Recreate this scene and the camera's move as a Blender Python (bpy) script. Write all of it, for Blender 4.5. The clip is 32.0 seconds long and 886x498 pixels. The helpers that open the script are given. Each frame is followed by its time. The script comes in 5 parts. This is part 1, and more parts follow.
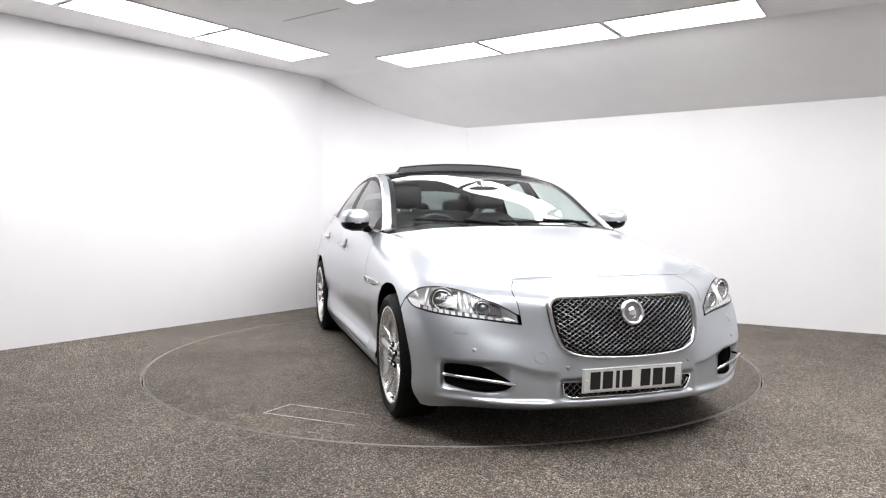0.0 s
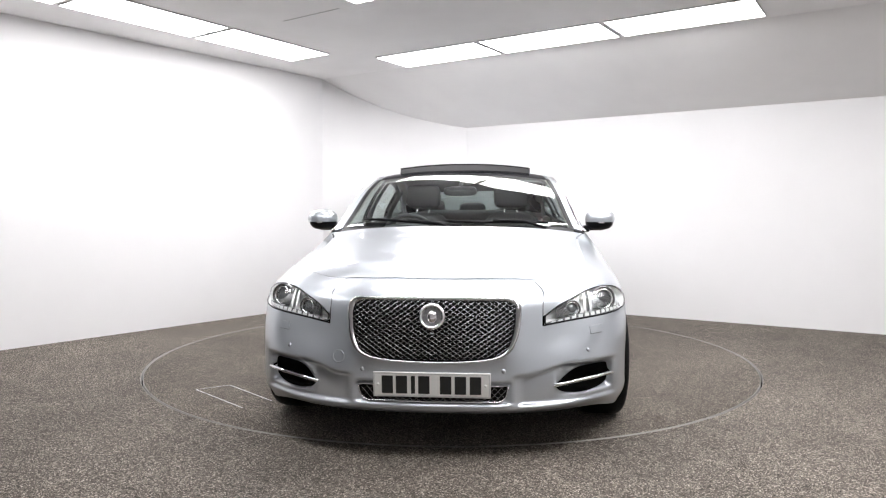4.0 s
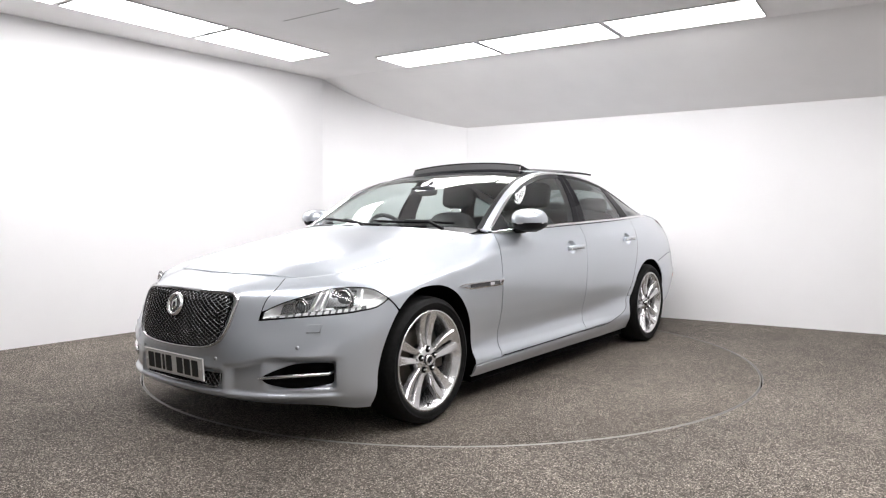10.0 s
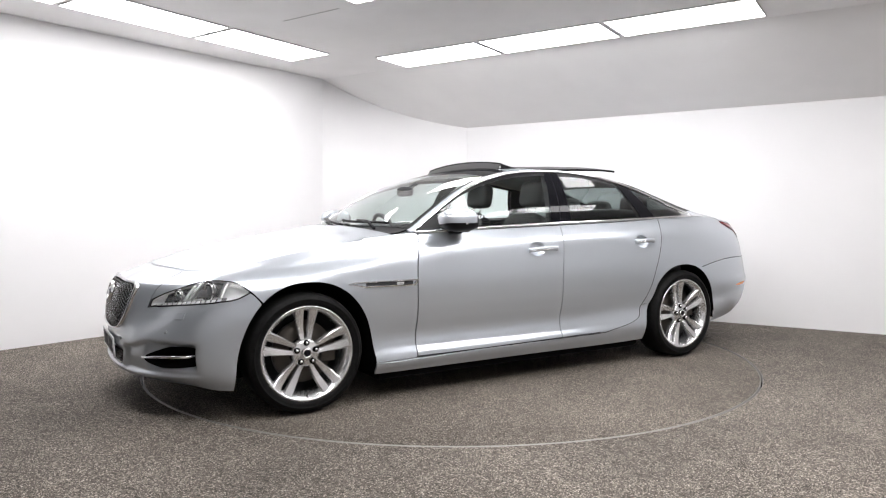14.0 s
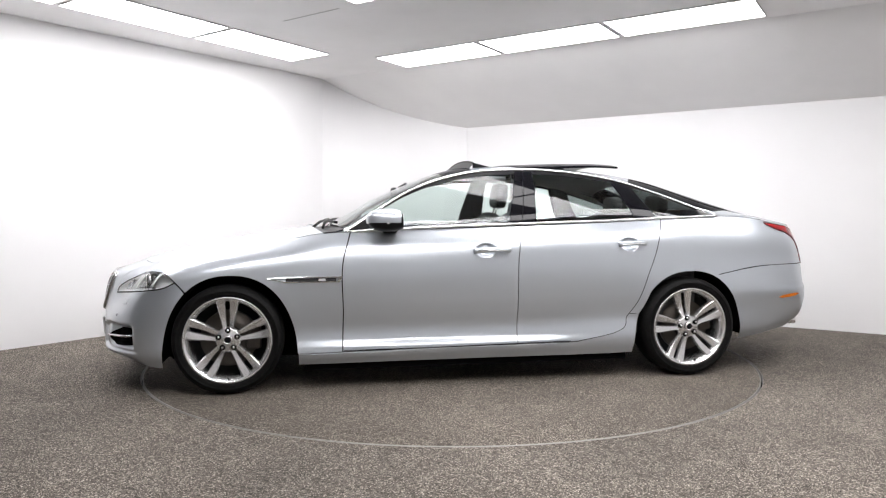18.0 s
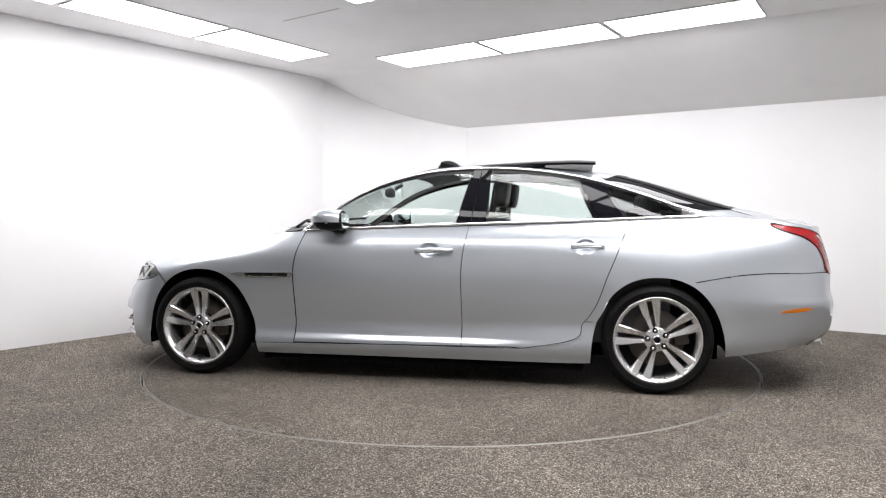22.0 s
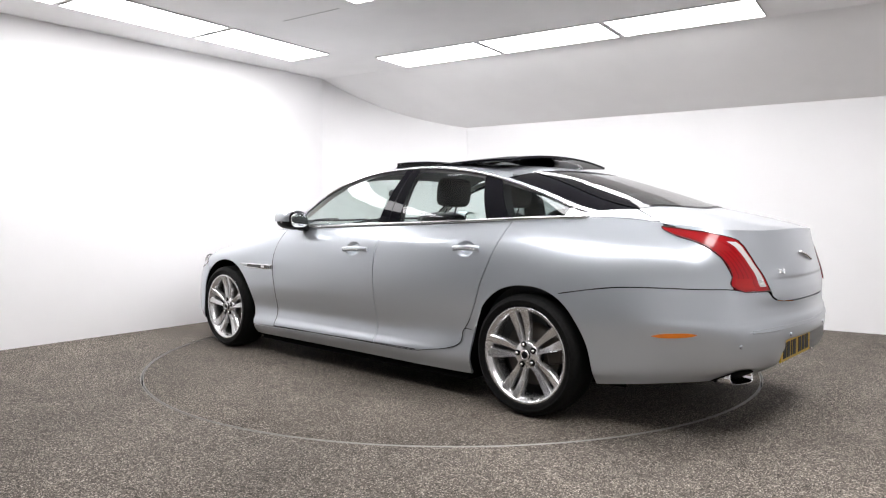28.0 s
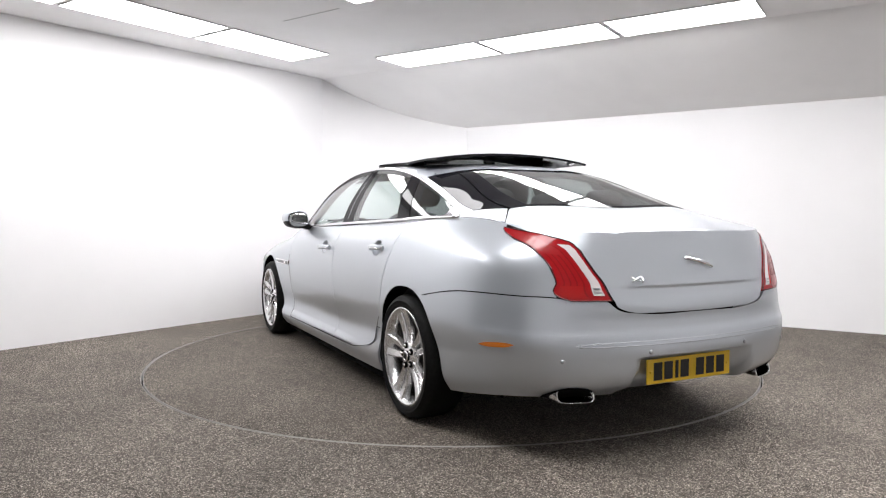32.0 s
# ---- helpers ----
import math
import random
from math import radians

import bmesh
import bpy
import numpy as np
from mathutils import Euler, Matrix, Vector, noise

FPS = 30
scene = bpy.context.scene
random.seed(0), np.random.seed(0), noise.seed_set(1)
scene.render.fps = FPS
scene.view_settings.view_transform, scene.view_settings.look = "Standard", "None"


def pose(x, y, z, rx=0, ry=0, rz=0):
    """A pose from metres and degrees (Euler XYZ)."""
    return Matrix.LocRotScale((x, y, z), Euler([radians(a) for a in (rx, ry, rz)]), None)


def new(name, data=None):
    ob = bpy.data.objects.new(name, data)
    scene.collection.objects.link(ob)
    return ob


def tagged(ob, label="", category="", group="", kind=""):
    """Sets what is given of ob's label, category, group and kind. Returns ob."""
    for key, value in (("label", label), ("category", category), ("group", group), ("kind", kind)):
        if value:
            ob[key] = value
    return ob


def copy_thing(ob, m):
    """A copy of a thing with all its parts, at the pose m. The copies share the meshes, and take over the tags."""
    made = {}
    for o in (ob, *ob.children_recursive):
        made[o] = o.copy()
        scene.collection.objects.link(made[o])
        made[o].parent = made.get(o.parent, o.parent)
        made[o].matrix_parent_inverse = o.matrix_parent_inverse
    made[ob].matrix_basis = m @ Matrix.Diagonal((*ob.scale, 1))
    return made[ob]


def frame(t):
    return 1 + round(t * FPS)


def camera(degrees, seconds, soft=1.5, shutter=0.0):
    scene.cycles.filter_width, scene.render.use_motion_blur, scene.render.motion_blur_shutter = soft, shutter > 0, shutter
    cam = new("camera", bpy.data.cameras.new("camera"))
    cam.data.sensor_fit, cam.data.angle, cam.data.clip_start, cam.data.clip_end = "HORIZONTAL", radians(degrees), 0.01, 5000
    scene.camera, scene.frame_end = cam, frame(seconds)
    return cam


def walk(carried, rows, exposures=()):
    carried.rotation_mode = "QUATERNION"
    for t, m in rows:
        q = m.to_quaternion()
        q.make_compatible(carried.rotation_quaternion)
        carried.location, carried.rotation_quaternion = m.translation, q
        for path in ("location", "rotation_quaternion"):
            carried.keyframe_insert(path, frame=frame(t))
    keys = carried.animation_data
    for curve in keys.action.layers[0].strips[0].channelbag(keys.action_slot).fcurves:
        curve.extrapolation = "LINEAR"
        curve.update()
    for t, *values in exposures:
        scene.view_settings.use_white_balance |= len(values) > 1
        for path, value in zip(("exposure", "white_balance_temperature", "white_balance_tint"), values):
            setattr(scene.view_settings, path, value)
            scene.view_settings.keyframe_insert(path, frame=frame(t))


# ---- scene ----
# ---------------------------------------------------------------- camera
cam = camera(64.66, 32.0, soft=1.2)
EYE = pose(0.0, -5.50, 1.094, 87.19, 0, 0.61)
walk(cam, [(0.0, EYE), (32.0, EYE)], exposures=[(0.0, 0.0), (32.0, 0.0)])

# the turn of the table: seconds, degrees
TURN = [(0, -72.54), (3, -88.94), (6, -105.29), (9, -121.53), (11, -132.35), (13, -142.98), (17, -164.18), (19, -174.71),
        (21, -185.01), (23, -195.16), (25, -205.63), (28, -221.53), (30, -231.78), (32, -242.24)]
CAR_OFF = (0.0586, 0.1061)      # the car's middle from the table's axis

# ---------------------------------------------------------------- light
PANEL_POWER = 13.0
world = bpy.data.worlds.new("world")
scene.world = world
world.use_nodes = True
world.node_tree.nodes["Background"].inputs[0].default_value = (0.9, 0.95, 1.0, 1)
world.node_tree.nodes["Background"].inputs[1].default_value = 0.05

# ---------------------------------------------------------------- materials


def mat(name, colour, rough=0.5, metal=0.0, **more):
    m = bpy.data.materials.new(name)
    m.use_nodes = True
    b = m.node_tree.nodes["Principled BSDF"]
    b.inputs["Base Color"].default_value = (*colour, 1)
    b.inputs["Roughness"].default_value = rough
    b.inputs["Metallic"].default_value = metal
    for key, value in more.items():
        b.inputs[key.replace("_", " ")].default_value = value
    return m


def nodes_of(m):
    t = m.node_tree
    return t, t.nodes["Principled BSDF"], t.nodes, t.links


def add_noise(m, scale, low, high, detail=6.0, rough=None, bump=0.0, bump_scale=None, second=None, band=(0.3, 0.7)):
    """Vary the base colour between two colours by noise at real size, with a fine relief."""
    t, b, n, l = nodes_of(m)
    co = n.new("ShaderNodeTexCoord")
    a = n.new("ShaderNodeTexNoise")
    a.inputs["Scale"].default_value, a.inputs["Detail"].default_value = scale, detail
    l.new(co.outputs["Object"], a.inputs["Vector"])
    ramp = n.new("ShaderNodeValToRGB")
    ramp.color_ramp.elements[0].position, ramp.color_ramp.elements[1].position = band
    ramp.color_ramp.elements[0].color, ramp.color_ramp.elements[1].color = (*low, 1), (*high, 1)
    l.new(a.outputs["Fac"], ramp.inputs[0])
    out = ramp.outputs[0]
    if second:
        scale2, low2, high2 = second
        c = n.new("ShaderNodeTexNoise")
        c.inputs["Scale"].default_value, c.inputs["Detail"].default_value = scale2, 4
        l.new(co.outputs["Object"], c.inputs["Vector"])
        r2 = n.new("ShaderNodeValToRGB")
        r2.color_ramp.elements[0].position, r2.color_ramp.elements[1].position = 0.35, 0.65
        r2.color_ramp.elements[0].color, r2.color_ramp.elements[1].color = (low2, low2, low2, 1), (high2, high2, high2, 1)
        l.new(c.outputs["Fac"], r2.inputs[0])
        mix = n.new("ShaderNodeMix")
        mix.data_type, mix.blend_type = "RGBA", "MULTIPLY"
        mix.inputs[0].default_value = 1.0
        l.new(out, mix.inputs[6]), l.new(r2.outputs[0], mix.inputs[7])
        out = mix.outputs[2]
    l.new(out, b.inputs["Base Color"])
    if bump:
        d = n.new("ShaderNodeTexNoise")
        d.inputs["Scale"].default_value, d.inputs["Detail"].default_value = bump_scale or scale, 5
        l.new(co.outputs["Object"], d.inputs["Vector"])
        k = n.new("ShaderNodeBump")
        k.inputs["Strength"].default_value, k.inputs["Distance"].default_value = bump, 0.004
        l.new(d.outputs["Fac"], k.inputs["Height"]), l.new(k.outputs[0], b.inputs["Normal"])
    return m


def glass(name, tint, gloss=1.0, rough=0.0):
    """A thin pane: clear with a tint, and a mirror by Fresnel."""
    m = bpy.data.materials.new(name)
    m.use_nodes = True
    t = m.node_tree
    t.nodes.clear()
    out, mix = t.nodes.new("ShaderNodeOutputMaterial"), t.nodes.new("ShaderNodeMixShader")
    clear, shine, side_on = t.nodes.new("ShaderNodeBsdfTransparent"), t.nodes.new("ShaderNodeBsdfGlossy"), t.nodes.new("ShaderNodeLayerWeight")
    clear.inputs[0].default_value = (*tint, 1)
    shine.inputs[0].default_value, shine.inputs["Roughness"].default_value = (gloss, gloss, gloss, 1), rough
    side_on.inputs[0].default_value = 0.5
    steep, gain = t.nodes.new("ShaderNodeMath"), t.nodes.new("ShaderNodeMath")
    steep.operation, gain.operation = "POWER", "MULTIPLY_ADD"
    steep.inputs[1].default_value = 4.5
    gain.inputs[1].default_value, gain.inputs[2].default_value = 0.93, 0.04
    t.links.new(side_on.outputs["Facing"], steep.inputs[0]), t.links.new(steep.outputs[0], gain.inputs[0])
    t.links.new(gain.outputs[0], mix.inputs[0]), t.links.new(clear.outputs[0], mix.inputs[1])
    t.links.new(shine.outputs[0], mix.inputs[2]), t.links.new(mix.outputs[0], out.inputs[0])
    return m


PAINT = mat("silver_paint", (0.540, 0.575, 0.617), 0.29, 0.64, Coat_Weight=0.65, Coat_Roughness=0.012)
CHROME = mat("chrome", (0.85, 0.85, 0.86), 0.07, 1.0)
FRAME_CHROME = mat("frame_chrome", (0.62, 0.62, 0.63), 0.16, 1.0)
ALLOY = mat("alloy", (0.74, 0.74, 0.745), 0.27, 0.85, Coat_Weight=0.6)
RUBBER = add_noise(mat("tyre_rubber", (0.006, 0.006, 0.006), 0.6, Specular_IOR_Level=0.12), 60, (0.004, 0.004, 0.004), (0.008, 0.008, 0.008), bump=0.2, bump_scale=300)
BLACK = mat("black_plastic", (0.008, 0.008, 0.009), 0.4, Specular_IOR_Level=0.15)
# VOID: near-black that puts shade into gaps, holes and the underside
VOID = mat("shade_black", (0.003, 0.003, 0.003), 0.95, Specular_IOR_Level=0.05)
GLOSS_BLACK = mat("gloss_black", (0.006, 0.006, 0.008), 0.05, 0.0, Coat_Weight=0.42, Specular_IOR_Level=0.0)
GLASS = glass("window_glass", (0.84, 0.91, 0.89))
PRIVACY = glass("rear_glass", (0.26, 0.30, 0.295))
DARK_GLASS = glass("dark_glass", (0.30, 0.34, 0.335))
CLEAR = glass("lamp_glass", (0.93, 0.95, 0.95))
RED = mat("red_lens", (0.30, 0.004, 0.007), 0.10, 0.0, Coat_Weight=0.2, Specular_IOR_Level=0.35)
WHITE_LENS = mat("white_lens", (0.88, 0.88, 0.88), 0.15, 0.1, Coat_Weight=1.0)
AMBER = mat("amber_lens", (0.75, 0.20, 0.01), 0.2, 0.0, Coat_Weight=1.0)
DISC = mat("brake_disc", (0.075, 0.066, 0.058), 0.5, 0.8)
LEATHER = add_noise(mat("dark_leather", (0.02, 0.021, 0.022), 0.45), 40, (0.018, 0.019, 0.02), (0.03, 0.031, 0.032), bump=0.04, bump_scale=220)
CABIN = mat("cabin_trim", (0.03, 0.031, 0.033), 0.7)
HEADLINER = add_noise(mat("headliner", (0.30, 0.30, 0.29), 0.9), 90, (0.28, 0.28, 0.27), (0.33, 0.33, 0.32))
PLATE_WHITE = mat("plate_white", (0.80, 0.80, 0.78), 0.35, Coat_Weight=0.4)
PLATE_YELLOW = mat("plate_yellow", (0.80, 0.52, 0.02), 0.35, Coat_Weight=0.4)
INK = mat("plate_ink", (0.012, 0.012, 0.012), 0.5)
WALL = add_noise(mat("white_wall", (0.855, 0.85, 0.855), 0.75), 2.0, (0.85, 0.845, 0.85), (0.87, 0.865, 0.87), second=(0.6, 0.97, 1.0), bump=0.05, bump_scale=160)
CEIL = add_noise(mat("ceiling_paint", (0.90, 0.89, 0.89), 0.85), 3.0, (0.89, 0.88, 0.88), (0.92, 0.91, 0.91), second=(0.8, 0.96, 1.0))
FRAME = mat("panel_frame", (0.62, 0.62, 0.62), 0.5)
JOINT = mat("ceiling_joint", (0.22, 0.21, 0.21), 0.8)
SHUTTER = mat("shutter_steel", (0.035, 0.036, 0.04), 0.55, 0.2)
STEEL = mat("steel_edge", (0.27, 0.26, 0.245), 0.5, 0.6)


def floor_material(name, grain=225, lows=(0.019, 0.0162, 0.0133), mids=(0.088, 0.0750, 0.0618), highs=(0.176, 0.154, 0.130), tops=(0.50, 0.450, 0.396)):
    """Resin-bound grit: dark and pale grains, with dull stains."""
    m = mat(name, (0.1, 0.09, 0.08), 0.8, Specular_IOR_Level=0.2)
    t, b, n, l = nodes_of(m)
    co, cell = n.new("ShaderNodeTexCoord"), n.new("ShaderNodeTexVoronoi")
    cell.inputs["Scale"].default_value = grain
    l.new(co.outputs["Object"], cell.inputs["Vector"])
    pick = n.new("ShaderNodeSeparateColor")
    l.new(cell.outputs["Color"], pick.inputs[0])
    ramp = n.new("ShaderNodeValToRGB")
    ramp.color_ramp.elements[0].color, ramp.color_ramp.elements[1].color = (*lows, 1), (*tops, 1)
    for at, c in ((0.45, (*mids, 1)), (0.80, (*highs, 1))):
        ramp.color_ramp.elements.new(at).color = c
    l.new(pick.outputs[0], ramp.inputs[0])
    out = ramp.outputs[0]
    for scale, low, high, detail in ((0.8, 0.74, 1.16, 3), (6.0, 0.88, 1.10, 6), (40.0, 0.90, 1.10, 4)):
        a, r = n.new("ShaderNodeTexNoise"), n.new("ShaderNodeMapRange")
        a.inputs["Scale"].default_value, a.inputs["Detail"].default_value = scale, detail
        r.inputs[1].default_value, r.inputs[2].default_value, r.inputs[3].default_value, r.inputs[4].default_value = 0.32, 0.68, low, high
        l.new(co.outputs["Object"], a.inputs["Vector"]), l.new(a.outputs["Fac"], r.inputs[0])
        mix = n.new("ShaderNodeMix")
        mix.data_type, mix.blend_type = "RGBA", "MULTIPLY"
        mix.inputs[0].default_value = 1.0
        l.new(out, mix.inputs[6]), l.new(r.outputs[0], mix.inputs[7])
        out = mix.outputs[2]
    l.new(out, b.inputs["Base Color"])
    k = n.new("ShaderNodeBump")
    k.inputs["Strength"].default_value, k.inputs["Distance"].default_value = 0.35, 0.004
    l.new(cell.outputs["Distance"], k.inputs["Height"]), l.new(k.outputs[0], b.inputs["Normal"])
    return m


FLOOR = floor_material("resin_floor")
TABLE = floor_material("resin_table", 250, (0.024, 0.0205, 0.0165), (0.088, 0.0750, 0.0612), (0.166, 0.144, 0.121), (0.48, 0.428, 0.372))
LIT = bpy.data.materials.new("light_panel")
LIT.use_nodes = True
LIT.node_tree.nodes.clear()
_o, _e = LIT.node_tree.nodes.new("ShaderNodeOutputMaterial"), LIT.node_tree.nodes.new("ShaderNodeEmission")
_e.inputs[0].default_value, _e.inputs[1].default_value = (1.0, 0.982, 0.998, 1), PANEL_POWER
LIT.node_tree.links.new(_e.outputs[0], _o.inputs[0])

# ---------------------------------------------------------------- mesh helpers


def part(name, bm, material, parent=None, label=""):
    """One mesh object from a bmesh, under a thing or a part."""
    me = bpy.data.meshes.new(name)
    bm.to_mesh(me)
    bm.free()
    me.materials.append(material)
    ob = new(name, me)
    ob.parent = parent
    if material in (GLASS, PRIVACY, DARK_GLASS, CLEAR):
        ob.visible_shadow = False
    if label:
        ob["label"] = label
    return ob


def smooth(bm, angle=None):
    for f in bm.faces:
        f.smooth = True
    if angle:
        for e in bm.edges:
            if len(e.link_faces) == 2 and e.calc_face_angle() > radians(angle):
                e.smooth = False
    return bm


def box(bm, lo, hi, bevel=0.0, m=None):
    r = bmesh.ops.create_cube(bm, size=1.0)
    size = [hi[i] - lo[i] for i in range(3)]
    for v in r["verts"]:
        v.co = Vector([lo[i] + (v.co[i] + 0.5) * size[i] for i in range(3)])
    if bevel:
        es = list({e for v in r["verts"] for e in v.link_edges})
        made = bmesh.ops.bevel(bm, geom=es, offset=bevel, segments=3, profile=0.5, affect="EDGES")
        if m is not None:
            bmesh.ops.transform(bm, matrix=m, verts=made["verts"])
    elif m is not None:
        bmesh.ops.transform(bm, matrix=m, verts=r["verts"])
    return bm


def prism(bm, poly, z0, z1):
    """A plan polygon between two heights; z1 may be a list, one height a corner."""
    n = len(poly)
    top = z1 if isinstance(z1, (list, tuple)) else [z1] * n
    low = z0 if isinstance(z0, (list, tuple)) else [z0] * n
    a = [bm.verts.new((p[0], p[1], low[i])) for i, p in enumerate(poly)]
    b = [bm.verts.new((p[0], p[1], top[i])) for i, p in enumerate(poly)]
    bm.faces.new(a[::-1]), bm.faces.new(b)
    for i in range(n):
        bm.faces.new((a[i], a[(i + 1) % n], b[(i + 1) % n], b[i]))
    bmesh.ops.recalc_face_normals(bm, faces=bm.faces[:])
    return bm


def sheet(bm, pts, flip=False, thick=0.0):
    """A smooth sheet from a grid of points (rows, columns, 3); with a thickness it gets a back and edges."""
    nr, nc = pts.shape[:2]
    vs = [[bm.verts.new(pts[i, j]) for j in range(nc)] for i in range(nr)]
    fs = []
    for i in range(nr - 1):
        for j in range(nc - 1):
            q = (vs[i][j], vs[i][j + 1], vs[i + 1][j + 1], vs[i + 1][j])
            if len({tuple(round(c, 6) for c in v.co) for v in q}) < 3:
                continue
            f = bm.faces.new(q[::-1] if flip else q)
            f.smooth = True
            fs.append(f)
    bm.normal_update()
    if thick:
        bmesh.ops.remove_doubles(bm, verts=bm.verts[:], dist=1e-5)
        bmesh.ops.solidify(bm, geom=bm.faces[:], thickness=thick)
        for e in bm.edges:
            if len(e.link_faces) == 2 and e.calc_face_angle(0) > radians(40):
                e.smooth = False
    return bm


def tube(bm, pts, r, seg=8, closed=False, flat=1.0):
    """A round rod along points; flat squeezes it across."""
    pts = [Vector(p) for p in pts]
    n = len(pts)
    rings = []
    up = Vector((0, 0, 1))
    for i, p in enumerate(pts):
        d = (pts[(i + 1) % n] - pts[i - 1]) if closed else (pts[min(i + 1, n - 1)] - pts[max(i - 1, 0)])
        d.normalize()
        a = d.cross(up) if abs(d.dot(up)) < 0.95 else d.cross(Vector((1, 0, 0)))
        a.normalize()
        b = a.cross(d)
        rings.append([bm.verts.new(p + a * (r * math.cos(t)) + b * (r * flat * math.sin(t))) for t in [2 * math.pi * k / seg for k in range(seg)]])
    for i in range(n if closed else n - 1):
        A, B = rings[i], rings[(i + 1) % n]
        for k in range(seg):
            f = bm.faces.new((A[k], A[(k + 1) % seg], B[(k + 1) % seg], B[k]))
            f.smooth = True
    if not closed:
        bm.faces.new(rings[0][::-1]), bm.faces.new(rings[-1])
    bmesh.ops.recalc_face_normals(bm, faces=bm.faces[:])
    return bm


def lathe(bm, prof, seg=48, axis="y", centre=(0, 0, 0)):
    """Turn a profile of (radius, along the axis)."""
    rings = []
    for k in range(seg):
        t = 2 * math.pi * k / seg
        c, s = math.cos(t), math.sin(t)
        ring = []
        for r, h in prof:
            q = (r * c, h, r * s) if axis == "y" else (r * c, r * s, h)
            ring.append(bm.verts.new(Vector(q) + Vector(centre)))
        rings.append(ring)
    for k in range(seg):
        A, B = rings[k], rings[(k + 1) % seg]
        for i in range(len(prof) - 1):
            f = bm.faces.new((A[i], A[i + 1], B[i + 1], B[i]))
            f.smooth = True
    bmesh.ops.remove_doubles(bm, verts=bm.verts[:], dist=1e-6)
    bmesh.ops.recalc_face_normals(bm, faces=bm.faces[:])
    return bm


def B():
    return bmesh.new()


# ---------------------------------------------------------------- the room
HIGH, LOW = 2.70, 2.163         # flat ceiling, and its lower edge along the far wall
LW1 = (-1.522, 2.864)
RW0, RW1 = (0.20, 3.212), (7.0, -0.994)
BK = (2.4, -7.6)
SW0, SW1 = (-3.4, -6.435), (-4.75, -1.438)      # the cut corner with the vehicle entrance
NR = (0.526, 0.8505)            # across the far wall


def wall(name, p, q, z1, label, z1b=None):
    d = (Vector(q) - Vector(p)).normalized()
    o = Vector((-d.y, d.x)) * 0.12
    bm = prism(B(), [p, q, (q[0] + o.x, q[1] + o.y), (p[0] + o.x, p[1] + o.y)], -0.05, [z1, z1b or z1, z1b or z1, z1])
    return tagged(part(name, bm, WALL), label, "wall", kind="structure")


def entrance():
    """The wide roller shutter through which cars come in."""
    a, b = Vector((*SW0, 0)), Vector((*SW1, 0))
    d = (b - a).normalized()
    inward = Vector((d.y, -d.x, 0))
    wide, high = (b - a).length - 0.24, 2.52
    m = Matrix(((d.x, inward.x, 0, a.x + d.x * 0.12), (d.y, inward.y, 0, a.y + d.y * 0.12), (0, 0, 1, 0), (0, 0, 0, 1)))
    door = new("door_1")
    door.matrix_basis = m
    tagged(door, "closed dark grey steel roller shutter door", "shutter door", kind="structure")
    slat = B()
    rows = np.array([[(x, 0.012 + 0.016 * math.sin(math.pi * k), 0.096 * k) for x in (0.06, wide - 0.06)] for k in np.linspace(0, 1, 7)])
    sheet(slat, rows, thick=0.004)
    first = part("slat", slat, SHUTTER, door)
    for i in range(1, 25):
        ob = new("slat", first.data)
        ob.parent, ob.location = door, (0, 0, i * 0.1)
    for x in (0.0, wide - 0.08):
        part("guide_rail", box(B(), (x, 0.002, 0.0), (x + 0.08, 0.06, high), 0.006), SHUTTER, door)
    part("shutter_box", box(B(), (0.0, 0.002, high - 0.02), (wide, 0.20, high + 0.16), 0.012), SHUTTER, door)


